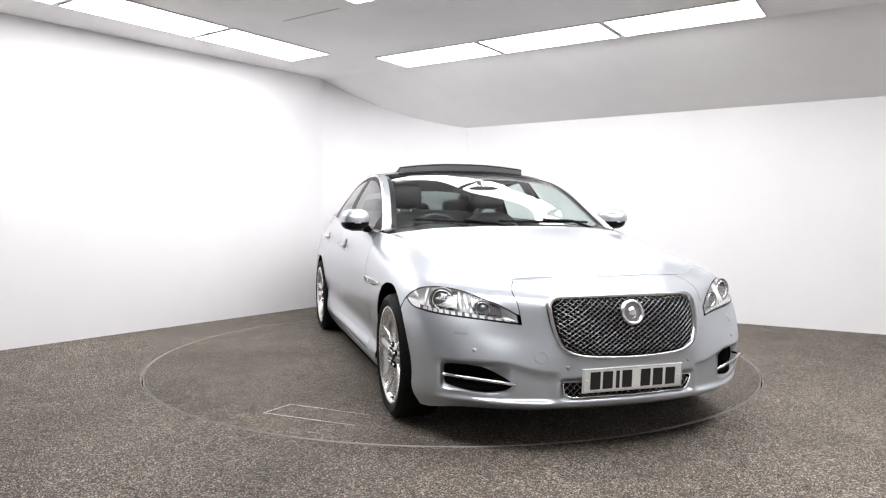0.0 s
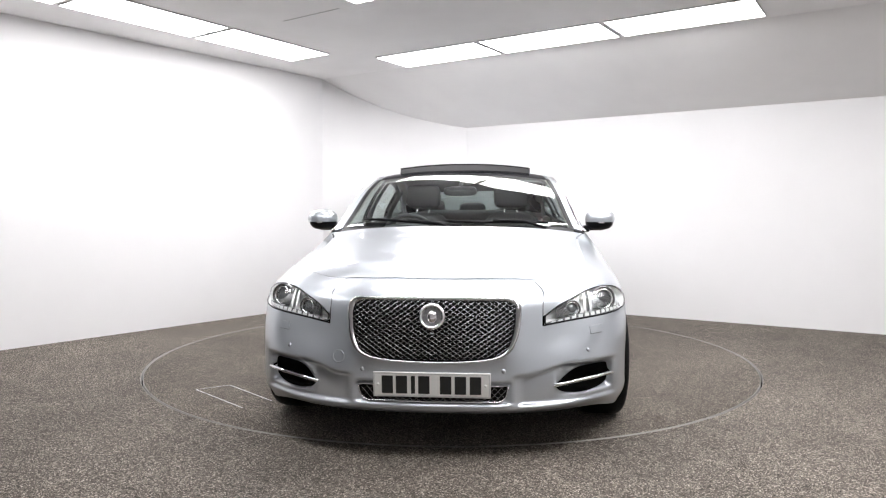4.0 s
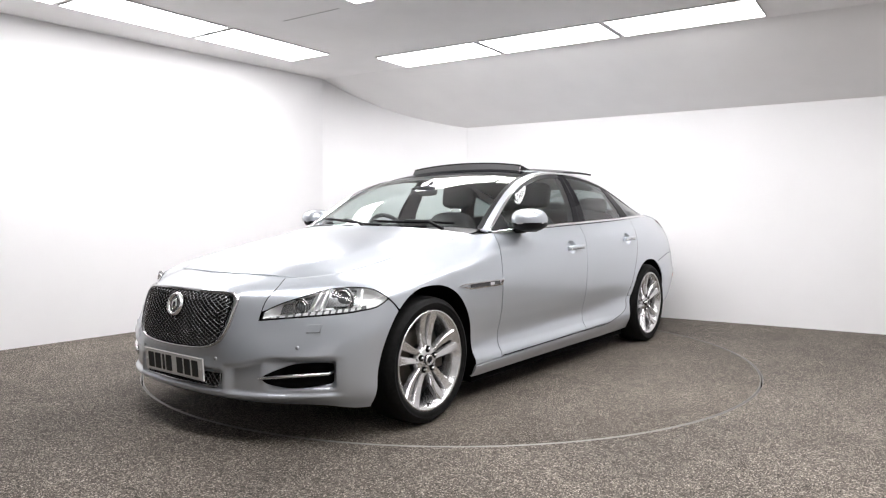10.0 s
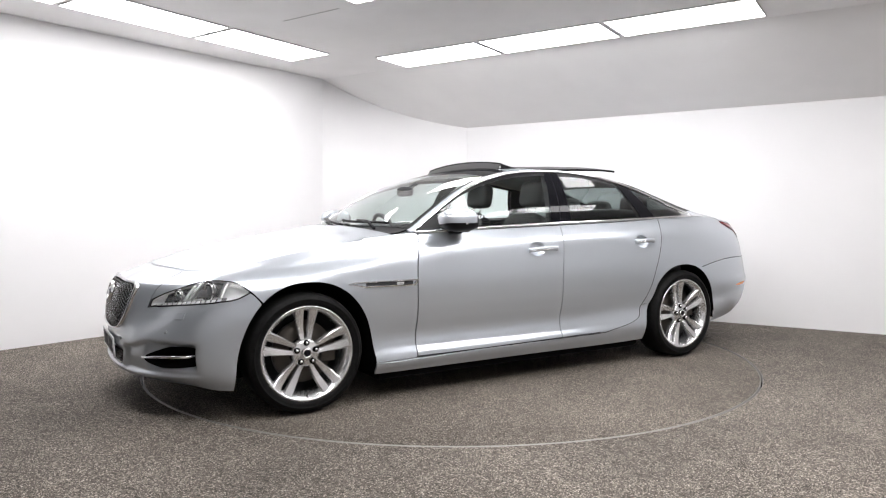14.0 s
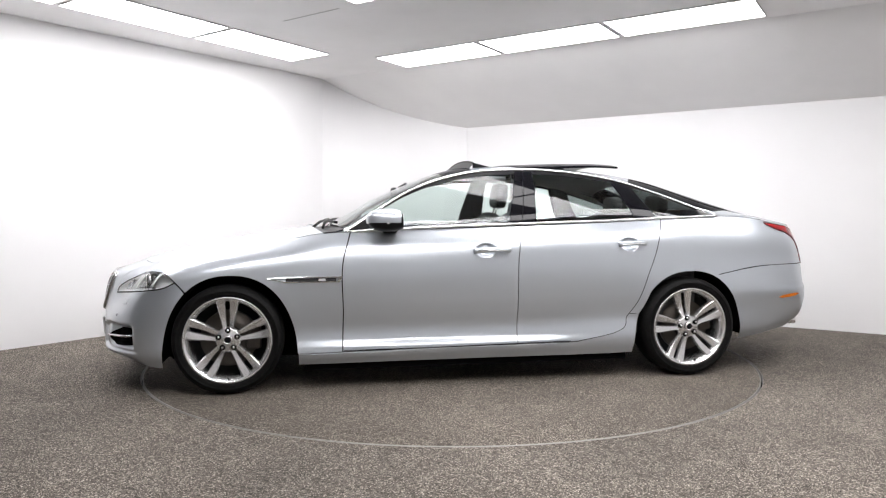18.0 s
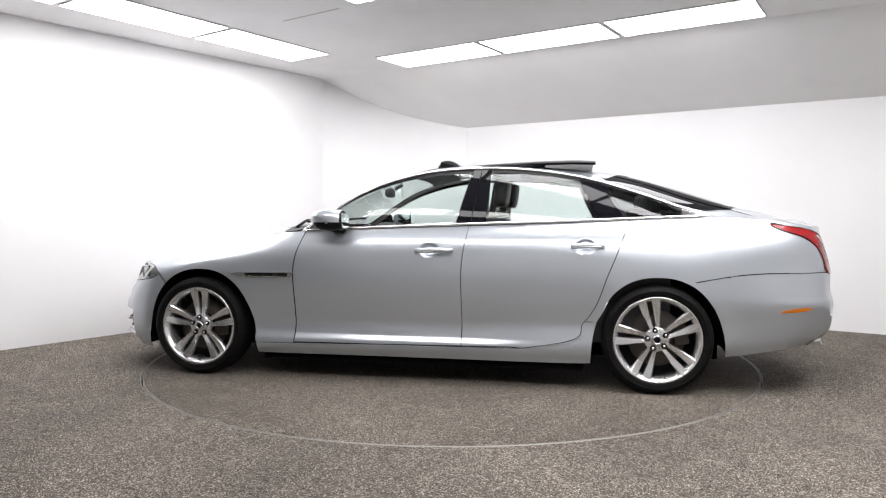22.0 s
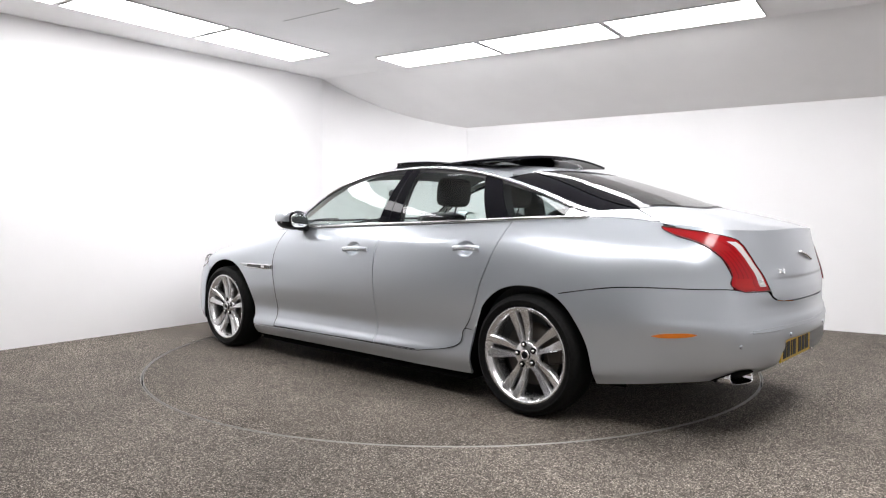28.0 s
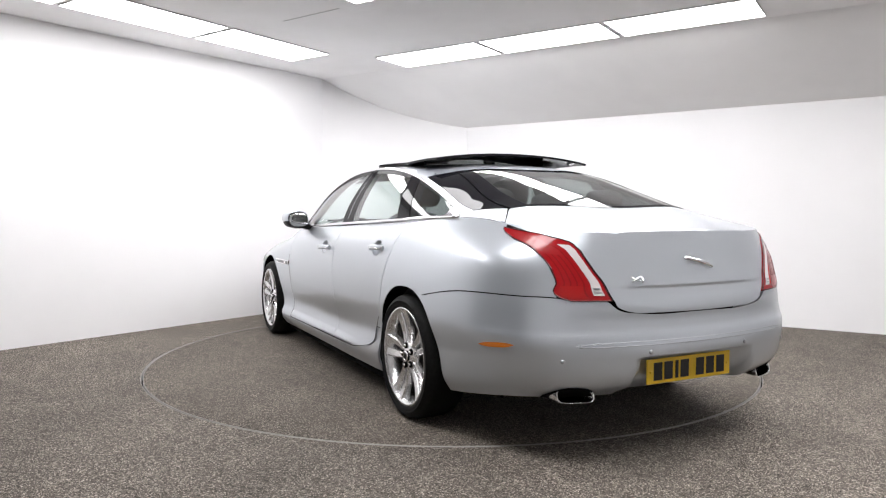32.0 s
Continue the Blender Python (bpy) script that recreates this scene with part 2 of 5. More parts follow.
def room():
    plain = "smooth white painted studio wall"
    wall("wall_west", SW1, LW1, HIGH + 0.1, plain)
    # the rounded corner, its top cut by the sloping ceiling
    n = 10
    c = (-0.80, 3.42)
    arc = []
    for i in range(n + 1):
        t = i / n
        arc.append(tuple((1 - t) ** 2 * LW1[k] + 2 * t * (1 - t) * c[k] + t * t * RW0[k] for k in (0, 1)))
    bm = B()
    vs = [[bm.verts.new((x + o * 0.5 * -0.2, y + o, z)) for z in (-0.05, HIGH + 0.1)] for o in (0, 0.15) for x, y in arc]
    m = n + 1
    for i in range(n):
        for a, b in ((i, i + 1), (m + i + 1, m + i)):
            bm.faces.new((vs[a][0], vs[b][0], vs[b][1], vs[a][1])).smooth = True
        bm.faces.new((vs[i][1], vs[i + 1][1], vs[m + i + 1][1], vs[m + i][1]))
        bm.faces.new((vs[i][0], vs[i + 1][0], vs[m + i + 1][0], vs[m + i][0]))
    bmesh.ops.recalc_face_normals(bm, faces=bm.faces[:])
    tagged(part("wall_corner", bm, WALL), "white painted wall curving round the corner", "wall", kind="structure")
    wall("wall_north", RW0, RW1, HIGH + 0.1, plain)
    wall("wall_east", RW1, BK, HIGH + 0.1, plain)
    wall("wall_south", BK, SW0, HIGH + 0.1, plain)
    wall("wall_southwest", SW0, SW1, HIGH + 0.1, plain)
    entrance()
    # ceiling: a flat part and a part that slopes down to the far wall
    e = (0.8505, -0.526)
    f0 = (-3.6, 1.635 / NR[1] + 3.6 * NR[0] / NR[1])
    f1 = (f0[0] + 12.5 * e[0], f0[1] + 12.5 * e[1])
    bm = prism(B(), [(-9.5, -9.5), (9.5, -9.5), f1, f0, (-9.5, 3)], HIGH, HIGH + 0.08)
    over = [(f0[0] + NR[0] * 2.4, f0[1] + NR[1] * 2.4), (f1[0] + NR[0] * 2.4, f1[1] + NR[1] * 2.4)]
    drop = 2.4 / 1.202 * (HIGH - LOW)
    poly = [f0, f1, over[1], over[0]]
    prism(bm, poly, [HIGH, HIGH, HIGH - drop, HIGH - drop], [HIGH + 0.08, HIGH + 0.08, HIGH - drop + 0.08, HIGH - drop + 0.08])
    tagged(part("ceiling", bm, CEIL), "pale grey painted ceiling sloping down to one wall", "ceiling", kind="structure")
    # floor sheet with a round opening
    bm = B()
    n, r0 = 160, 2.254
    inner = [bm.verts.new((r0 * math.cos(2 * math.pi * k / n), r0 * math.sin(2 * math.pi * k / n), 0)) for k in range(n)]
    deep = [bm.verts.new((v.co.x, v.co.y, -0.06)) for v in inner]
    outer = []
    for k in range(n):
        a = 2 * math.pi * k / n
        s = 10.0 / max(abs(math.cos(a)), abs(math.sin(a)))
        outer.append(bm.verts.new((s * math.cos(a), s * math.sin(a), 0)))
    for k in range(n):
        j = (k + 1) % n
        bm.faces.new((inner[k], outer[k], outer[j], inner[j]))
        bm.faces.new((inner[k], inner[j], deep[j], deep[k]))
    bmesh.ops.recalc_face_normals(bm, faces=bm.faces[:])
    tagged(part("floor", bm, FLOOR), "speckled brown-grey resin floor with dull stains", "floor", kind="structure")
    bm = lathe(B(), [(2.2535, -0.05), (2.2535, 0.001), (2.2555, 0.001), (2.2560, 0.0)], 160, "z")
    tagged(part("trim_ring", bm, STEEL), "thin steel edging ring let into the floor", "trim", kind="structure")


def ceiling_joint():
    a, b = Vector((-1.39, 0.385)), Vector((-0.87, 0.03))
    d = (b - a).normalized()
    s = Vector((-d.y, d.x)) * 0.003
    bm = prism(B(), [tuple(a + s), tuple(b + s), tuple(b - s), tuple(a - s)], HIGH - 0.0025, HIGH - 0.0005)
    tagged(part("trim_joint", bm, JOINT), "thin dark joint in the ceiling", "trim", kind="structure")


def panel_strip(corner, along, across, count, length=1.165, width=0.55):
    """A row of flush ceiling panels, each with its thin frame."""
    made = []
    a, c = Vector((*along, 0)).normalized(), Vector((*across, 0)).normalized()
    m = Matrix(((a.x, c.x, 0, 0), (a.y, c.y, 0, 0), (0, 0, 1, 0), (0, 0, 0, 1)))
    for i in range(count):
        o = Vector((*corner, HIGH)) + a * (i * (length + 0.041))
        thing = new("ceiling_light")
        thing.matrix_basis = Matrix.Translation(o) @ m
        tagged(thing, "flush white rectangular light panel set in the ceiling", "ceiling light", "ceiling light panels")
        part("diffuser", box(B(), (0.006, 0.006, -0.010), (length - 0.006, width - 0.006, -0.004)), LIT, thing, "glowing white diffuser")
        bm = B()
        for lo, hi in (((0, 0), (length, 0.006)), ((0, width - 0.006), (length, width)), ((0, 0.006), (0.006, width - 0.006)), ((length - 0.006, 0.006), (length, width - 0.006))):
            box(bm, (*lo, -0.012), (*hi, 0.0))
        part("frame", bm, FRAME, thing)
        made.append(thing)
    return made


def lights():
    e1, e2 = (0.842, -0.540), (0.567, 0.824)
    panel_strip((-0.468, 2.178), e1, (-0.540, -0.842), 3)
    panel_strip((-1.662, 1.860), (-0.567, -0.824), (0.824, -0.567), 3)
    panel_strip((-0.718, -0.114), e1, (-0.54, -0.842), 3)
    panel_strip((-1.60, -1.97), e1, (-0.54, -0.842), 3)
    # unseen east row, added to brighten the floor on that side
    panel_strip((3.35, -0.35), (-0.567, -0.824), (0.824, -0.567), 4)


def turntable():
    t = new("turntable")
    tagged(t, "round speckled floor turntable level with the floor", "turntable")
    part("deck", lathe(B(), [(0.0, 0.0), (1.1, 0.0), (2.232, 0.0), (2.236, -0.002), (2.236, -0.05), (0, -0.05)], 160, "z"), TABLE, t)
    part("rim", lathe(B(), [(2.2365, -0.05), (2.2365, 0.0005), (2.2385, 0.001), (2.2405, 0.0005), (2.2405, -0.05)], 160, "z"), STEEL, t, "thin steel rim")
    return t


# ---------------------------------------------------------------- the car's outer form
# Long lines round the left half of the body, from the nose's middle to the tail's middle: bottom, lip, ... up to bonnet edge, belt and deck edge.
L_BOTTOM = [(2.325, 0, .20), (2.305, .3, .20), (2.21, .56, .195), (2.06, .755, .185), (1.90, .875, .165), (1.5, .90, .165), (1.07, .905, .163), (.75, .905, .163),
            (-.3, .905, .165), (-1.1, .905, .168), (-1.516, .895, .2), (-1.93, .87, .235), (-2.3, .79, .285), (-2.50, .55, .30), (-2.57, 0, .295)]
L_LIP = [(2.395, 0, .245), (2.375, .3, .245), (2.285, .58, .25), (2.135, .785, .265), (1.90, .915, .25), (1.5, .945, .24), (1.07, .941, .235), (.75, .940, .24),
         (-.3, .940, .255), (-1.1, .941, .265), (-1.516, .94, .28), (-1.95, .905, .31), (-2.38, .80, .36), (-2.595, .55, .37), (-2.665, 0, .36)]
L_LOW = [(2.39, 0, .40), (2.372, .3, .40), (2.285, .58, .41), (2.135, .795, .42), (1.90, .918, .43), (1.5, .935, .42), (1.07, .924, .40), (.75, .914, .39),
         (-.3, .914, .40), (-1.1, .924, .41), (-1.516, .94, .42), (-1.95, .915, .44), (-2.405, .822, .47), (-2.618, .55, .48), (-2.688, 0, .48)]
L_MID = [(2.385, 0, .54), (2.366, .3, .54), (2.225, .56, .545), (2.10, .79, .56), (1.88, .922, .57), (1.5, .947, .57), (1.07, .942, .56), (.75, .938, .56),
         (-.3, .938, .56), (-1.1, .942, .57), (-1.516, .952, .58), (-1.95, .93, .58), (-2.405, .836, .58), (-2.613, .55, .585), (-2.683, 0, .585)]
L_UP = [(2.35, 0, .68), (2.328, .3, .68), (2.165, .56, .67), (2.035, .775, .675), (1.86, .905, .69), (1.5, .938, .72), (1.07, .945, .73), (.75, .945, .73),
        (-.3, .945, .75), (-1.1, .945, .77), (-1.516, .936, .77), (-1.95, .907, .77), (-2.40, .801, .75), (-2.61, .5, .74), (-2.675, 0, .735)]
L_SHOULDER = [(2.275, 0, .735), (2.25, .3, .74), (2.10, .56, .735), (1.98, .74, .75), (1.82, .84, .77), (1.5, .88, .812), (1.07, .90, .86), (.75, .91, .88),
              (-.3, .92, .91), (-1.1, .912, .93), (-1.516, .888, .94), (-1.95, .853, .93), (-2.385, .77, .89), (-2.58, .48, .87), (-2.645, 0, .87)]
L_TOP = [(2.14, 0, .790), (2.11, .3, .790), (2.02, .50, .78), (1.92, .66, .800), (1.78, .72, .825), (1.5, .74, .880), (1.07, .76, .953), (.75, .84, .985),
         (-.3, .855, 1.02), (-1.1, .835, 1.05), (-1.6, .80, 1.075), (-2.0, .74, 1.075), (-2.37, .675, 1.032), (-2.555, .44, 1.016), (-2.605, 0, 1.02)]


def natural(y):
    """Second derivatives of a natural cubic spline with unit steps, along axis 0."""
    n = len(y)
    a = np.eye(n)
    r = np.zeros_like(y)
    for i in range(1, n - 1):
        a[i, i - 1:i + 2] = (1 / 6, 2 / 3, 1 / 6)
        r[i] = y[i + 1] - 2 * y[i] + y[i - 1]
    return np.linalg.solve(a, r.reshape(n, -1)).reshape(y.shape)


def _extend(line):
    a = np.array(line, float)
    m = a * (1, -1, 1)
    return np.concatenate([m[3:0:-1], a, m[-2:-5:-1]])


_LINES = np.stack([_extend(l) for l in (L_BOTTOM, L_LIP, L_LOW, L_MID, L_UP, L_SHOULDER, L_TOP)], 1)     # stations, lines, 3
_CURVE = natural(_LINES)


def ramp(x, a, b):
    t = np.clip((x - a) / (b - a), 0, 1)
    return t * t * (3 - 2 * t)


def hollows(u, v, p):
    """Recesses pressed into the bumpers: plate bed behind; lamp scoops and lower intake in front."""
    y, z = np.abs(p[..., 1]), p[..., 2]
    rear = (p[..., 0] < -2.0) * ramp(y, 0.385 - 0.3 * (z - 0.3), 0.345 - 0.3 * (z - 0.3)) * ramp(z, 0.478, 0.462)
    front = p[..., 0] > 1.9
    scoop = front * ramp(y, 0.345, 0.40) * ramp(y, 0.87, 0.80) * ramp(z, 0.240, 0.262) * ramp(z, 0.432 - 0.045 * ramp(y, 0.62, 0.40), 0.414 - 0.045 * ramp(y, 0.62, 0.40))
    lamp = front * ramp(y, 0.54, 0.63) * ramp(y, 0.84, 0.79) * ramp(z, 0.27, 0.30) * ramp(z, 0.415, 0.395)
    mouth = front * ramp(y, 0.36, 0.33) * ramp(z, 0.25, 0.265) * ramp(z, 0.36, 0.34)
    out = np.zeros(p.shape)
    cup = np.zeros(z.shape)
    for hx, hz in ((-0.100, 0.866), (-1.085, 0.897)):
        r = np.sqrt(((p[..., 0] - hx) / 0.064) ** 2 + ((z - hz) / 0.046) ** 2)
        cup = cup + ramp(r, 1.0, 0.66) * (y > 0.8)
    side = (y > 0.7) * ramp(p[..., 0], 1.95, 1.80) * ramp(p[..., 0], -1.75, -1.60)
    shelf = side * ramp(z, 0.264, 0.312) * ramp(z, 0.47, 0.33) * ramp(p[..., 0], -1.0, -0.35)
    lid = (p[..., 0] < -2.2) * ramp(y, 0.52, 0.30) * ramp(z, 0.790, 0.772) * ramp(z, 0.66, 0.76)
    ridge = 0.8 * ramp(p[..., 0], -2.12, -2.36) * ramp(z, 0.572, 0.602) * ramp(z, 0.73, 0.63)
    behind = ramp(p[..., 0], -2.25, -2.55)
    out[..., 1] = -(0.011 * ridge * (1 - behind) + 0.028 * cup + 0.015 * shelf) * np.sign(p[..., 1])
    out[..., 0] = 0.088 * rear - 0.030 * scoop - 0.05 * lamp - 0.03 * mouth + 0.007 * lid + 0.011 * ridge * behind
    return out


def body(u, v):
    """A point of the left body side: u 0 nose to 14 tail (below 0 and past 14 it goes on round), v 0 bottom to 6 top."""
    u, v = np.broadcast_arrays(np.asarray(u, float), np.asarray(v, float))
    w = np.clip(u + 3, 0, len(_LINES) - 1.0001)
    i = w.astype(int)
    t = (w - i)[..., None, None]
    s = 1 - t
    rows = s * _LINES[i] + t * _LINES[i + 1] + ((s ** 3 - s) * _CURVE[i] + (t ** 3 - t) * _CURVE[i + 1]) / 6
    vv = np.clip(v, 0, 5.9999)
    j = vv.astype(int)
    t = (vv - j)[..., None]
    pick = lambda k: np.take_along_axis(rows, np.clip(k, 0, 6)[..., None, None], axis=-2)[..., 0, :]
    p1, p2 = pick(j), pick(j + 1)
    p0 = np.where((j == 0)[..., None], 2 * p1 - p2, pick(j - 1))
    p3 = np.where((j == 5)[..., None], 2 * p2 - p1, pick(j + 2))
    p = 0.5 * (2 * p1 + (p2 - p0) * t + (2 * p0 - 5 * p1 + 4 * p2 - p3) * t ** 2 + (3 * p1 - p0 - 3 * p2 + p3) * t ** 3)
    return p + hollows(u, v, p)


def body_normal(u, v, e=0.02):
    a = body(u + e, v) - body(u - e, v)
    b = body(u, np.minimum(v + e, 6)) - body(u, np.maximum(v - e, 0))
    n = np.cross(a, b)
    return n / np.maximum(np.linalg.norm(n, axis=-1, keepdims=True), 1e-9)


_US, _VS = np.linspace(3.2, 12.6, 377), np.linspace(0, 6, 121)
_SIDE_X = body(np.repeat(_US[:, None], 121, 1), np.repeat(_VS[None], 377, 0))[..., 0].T.copy()
_UA = np.linspace(0, 14, 561)
_ALL = body(np.repeat(_UA[:, None], 121, 1), np.repeat(_VS[None], 561, 0))
_ALL_Z = np.maximum.accumulate(_ALL[..., 2], axis=1)
_ALL_Y = _ALL[..., 1].T.copy()


def u_at(x, v):
    """The u at which the side at height v reaches x."""
    x, v = np.broadcast_arrays(np.asarray(x, float), np.asarray(v, float))
    out = np.empty(x.shape)
    for k in np.ndindex(x.shape):
        j = min(max(v[k] * 20, 0), 119.999)
        i = int(j)
        out[k] = np.interp(-x[k], -(_SIDE_X[i] + (j - i) * (_SIDE_X[i + 1] - _SIDE_X[i])), _US)
    return out


def v_at(u, z):
    """The v at which the line at u reaches the height z."""
    u, z = np.broadcast_arrays(np.asarray(u, float), np.asarray(z, float))
    out = np.empty(u.shape)
    for k in np.ndindex(u.shape):
        j = min(max(abs(u[k]) * 40, 0), 559.999)
        i = int(j)
        out[k] = np.interp(z[k], _ALL_Z[i] + (j - i) * (_ALL_Z[i + 1] - _ALL_Z[i]), _VS)
    return out


def u_across(y, v, front):
    """The u on the nose (or tail) at height v that lies y from the middle."""
    row = _ALL_Y[int(round(min(max(v, 0), 6) * 20))]
    if front:
        return float(np.interp(y, np.maximum.accumulate(row[:145]), _UA[:145]))
    back = row[::-1][:97]
    return float(np.interp(y, np.maximum.accumulate(back), _UA[::-1][:97]))


def spline1(pts):
    """A smooth function through (x, y) pairs with rising x."""
    xs, ys = np.array([p[0] for p in pts], float), np.array([p[1] for p in pts], float)
    h = np.diff(xs)
    d = np.diff(ys) / h
    m = np.concatenate([[d[0]], (d[:-1] * h[1:] + d[1:] * h[:-1]) / (h[:-1] + h[1:]), [d[-1]]])

    def f(x):
        x = np.clip(np.asarray(x, float), xs[0], xs[-1])
        i = np.clip(np.searchsorted(xs, x) - 1, 0, len(xs) - 2)
        t = (x - xs[i]) / h[i]
        return ((2 * t ** 3 - 3 * t ** 2 + 1) * ys[i] + (t ** 3 - 2 * t ** 2 + t) * h[i] * m[i]
                + (3 * t ** 2 - 2 * t ** 3) * ys[i + 1] + (t ** 3 - t ** 2) * h[i] * m[i + 1])
    return f


# the upper body: middle line, and the rail along the windows' top, by x
ROOF_Z = spline1([(-2.3, 1.055), (-2.10, 1.132), (-1.70, 1.270), (-1.334, 1.371), (-1.08, 1.411), (-.80, 1.432), (-.45, 1.445), (-.06, 1.436), (.113, 1.395), (.372, 1.296), (.587, 1.198), (.80, 1.075), (.93, 1.0)])
RAIL_Y = spline1([(-2.3, .60), (-2.10, .66), (-1.80, .715), (-1.47, .69), (-1.10, .665), (-.75, .65), (-.37, .65), (0, .675), (.38, .73), (.68, .79), (.80, .82), (.93, .84)])
RAIL_Z = spline1([(-2.3, 1.05), (-2.05, 1.085), (-1.828, 1.10), (-1.707, 1.128), (-1.466, 1.215), (-1.108, 1.327), (-.757, 1.388), (-.372, 1.405), (.008, 1.37), (.383, 1.245), (.681, 1.058), (.78, .995), (.93, .98)])


def upper(x, w):
    """The roof, screen and rear glass form: w -1 to 1 from rail to rail."""
    x, w = np.broadcast_arrays(np.asarray(x, float), np.asarray(w, float))
    zc, zr = ROOF_Z(x), RAIL_Z(x)
    return np.stack([x, w * RAIL_Y(x), zr + (zc - zr) * (1 - np.abs(w) ** (2.7 + 0.9 * ramp(-x, 0.9, 1.5)))], -1)


def glass_foot(y):
    """Where the rear glass meets the boot lid."""
    return -2.105 + 0.115 * (abs(y) / 0.587) ** 2


def flank(x, k):
    """The side window form: k 0 at the belt, 1 at the rail."""
    x, k = np.broadcast_arrays(np.asarray(x, float), np.asarray(k, float))
    lo = body(u_at(x, np.full(x.shape, 6.0)), np.full(x.shape, 6.0))
    hi = np.stack([x, RAIL_Y(x), RAIL_Z(x)], -1)
    p = lo + (hi - lo) * k[..., None]
    p[..., 1] += 0.03 * 4 * k * (1 - k) * np.clip((hi - lo)[..., 2] / 0.38, 0, 1)
    return p


# ---------------------------------------------------------------- the car
ARCH_F, ARCH_R = (1.490, 0.165, 0.402, 0.560), (-1.519, 0.165, 0.400, 0.548)      # middle, foot, half width, height
DOOR_F = spline1([(.16, .818), (.24, .816), (.456, .810), (.847, .800), (.93, .775), (1.06, .74)])
DOOR_B = spline1([(.16, -.311), (.256, -.311), (.443, -.314), (.806, -.316), (1.03, -.352)])
DOOR_R = spline1([(.20, -.66), (.256, -.71), (.297, -.934), (.425, -1.076), (.746, -1.23), (1.08, -1.36)])
HL_LOW = spline1([(1.75, 3.36), (2.4, 3.45), (2.93, 3.5), (3.6, 3.58), (4.05, 3.72), (4.2, 3.9)])
HL_TOP = spline1([(1.75, 3.62), (2.0, 3.98), (2.3, 4.35), (2.6, 4.68), (3.0, 4.82), (3.5, 4.76), (3.93, 4.45), (4.2, 3.92)])
BUMP_R = spline1([(10.3, 3.5), (10.48, 3.55), (11.25, 3.85), (11.55, 3.91), (12.0, 3.965), (12.43, 3.99), (12.50, 3.98), (12.65, 3.92), (13.06, 3.88), (13.16, 3.7), (13.36, 3.56), (14, 3.52)])
TL_OUT = spline1([(11.50, 5.84), (11.7, 5.62), (11.95, 5.5), (12.2, 5.25), (12.36, 4.95), (12.45, 4.5), (12.5, 4.0), (12.65, 3.93), (13.10, 3.9)])
TL_IN_U = spline1([(3.52, 13.5), (3.58, 13.33), (3.7, 13.18), (3.88, 13.11), (4.65, 12.95), (5.3, 12.76), (5.55, 12.65), (5.75, 12.43), (5.86, 12.0), (5.95, 11.5), (6.0, 11.42)])
TL_IN_V = spline1([(11.50, 5.9), (12.0, 5.86), (12.43, 5.75), (12.65, 5.55), (12.76, 5.3), (12.95, 4.65), (13.10, 3.9)])


def arch_z(x, a):
    k = np.clip(np.abs((np.asarray(x, float) - a[0]) / a[2]), 0, 1)
    return a[1] + a[3] * (1 - k ** 2.3) ** (1 / 2.3)


def arch_x(z, a, side):
    k = np.clip((np.asarray(z, float) - a[1]) / a[3], 0, 1)
    return a[0] + side * a[2] * (1 - k ** 2.3) ** (1 / 2.3)


def lift(u, v, off):
    u, v = np.broadcast_arrays(np.asarray(u, float), np.asarray(v, float))
    return body(u, v) + body_normal(u, v) * (off[..., None] if isinstance(off, np.ndarray) else off)


def mirrored(pts, side):
    return pts if side > 0 else pts * (1, -1, 1)


def z_of(u, v):
    return body(u, v)[..., 2]


def rows_between(xa, xb, v0, v1, nu, nv, gap=0.0026):
    """Points between two upright edges given as x by height."""
    v = np.linspace(v0, v1, nv)
    s = np.linspace(0, 1, nu)
    U = np.zeros((nv, nu))
    for j, vj in enumerate(v):
        za = zb = float(body(8.0, vj)[2])
        for _ in range(3):
            ua, ub = float(u_at(xa(za) - gap, vj)), float(u_at(xb(zb) + gap, vj))
            za, zb = float(z_of(ua, vj)), float(z_of(ub, vj))
        U[j] = ua + (ub - ua) * s
    return body(U, np.repeat(v[:, None], nu, 1))


def fender_points():
    # behind the wheel
    xe = ARCH_F[0] - ARCH_F[2] + 0.001
    first = rows_between(lambda z: xe, lambda z: DOOR_F(z) + 0.0045, 1.02, 5.97, 10, 34, 0.0)
    # over the wheel and forward to the bonnet's corner
    th = np.linspace(0.02, math.pi * 0.72, 40)
    xs = ARCH_F[0] - ARCH_F[2] * np.cos(th)
    cols = []
    t = np.linspace(0, 1, 34)
    for x in xs:
        z = float(arch_z(x, ARCH_F))
        u = 5.0
        for _ in range(4):
            vl = float(v_at(u, z))
            u = float(u_at(x, vl))
        vl = max(vl, 1.02)
        vs = vl + (5.985 - vl) * t
        us = np.array([float(u_at(x, k)) for k in vs])
        cols.append(body(us, vs))
    ul = float(u)
    shift = us - us[0]
    for u in np.linspace(ul, 1.735, 46)[1:]:
        if u > 4.2:
            k = (ul - u) / max(ul - 4.2, 1e-3)
            lo = vl + (3.95 - vl) * k
        else:
            lo = float(HL_TOP(u)) + 0.03
        vs = lo + (5.985 - lo) * t
        fade = max(0.0, 1 - (ul - u) / 1.2) ** 2
        us = u + shift * fade
        cols.append(body(us, vs))
    second = np.stack(cols, 1)
    lip = second[-1:] + np.array((-0.004, -0.014, -0.010))
    return first, np.concatenate([second, lip])


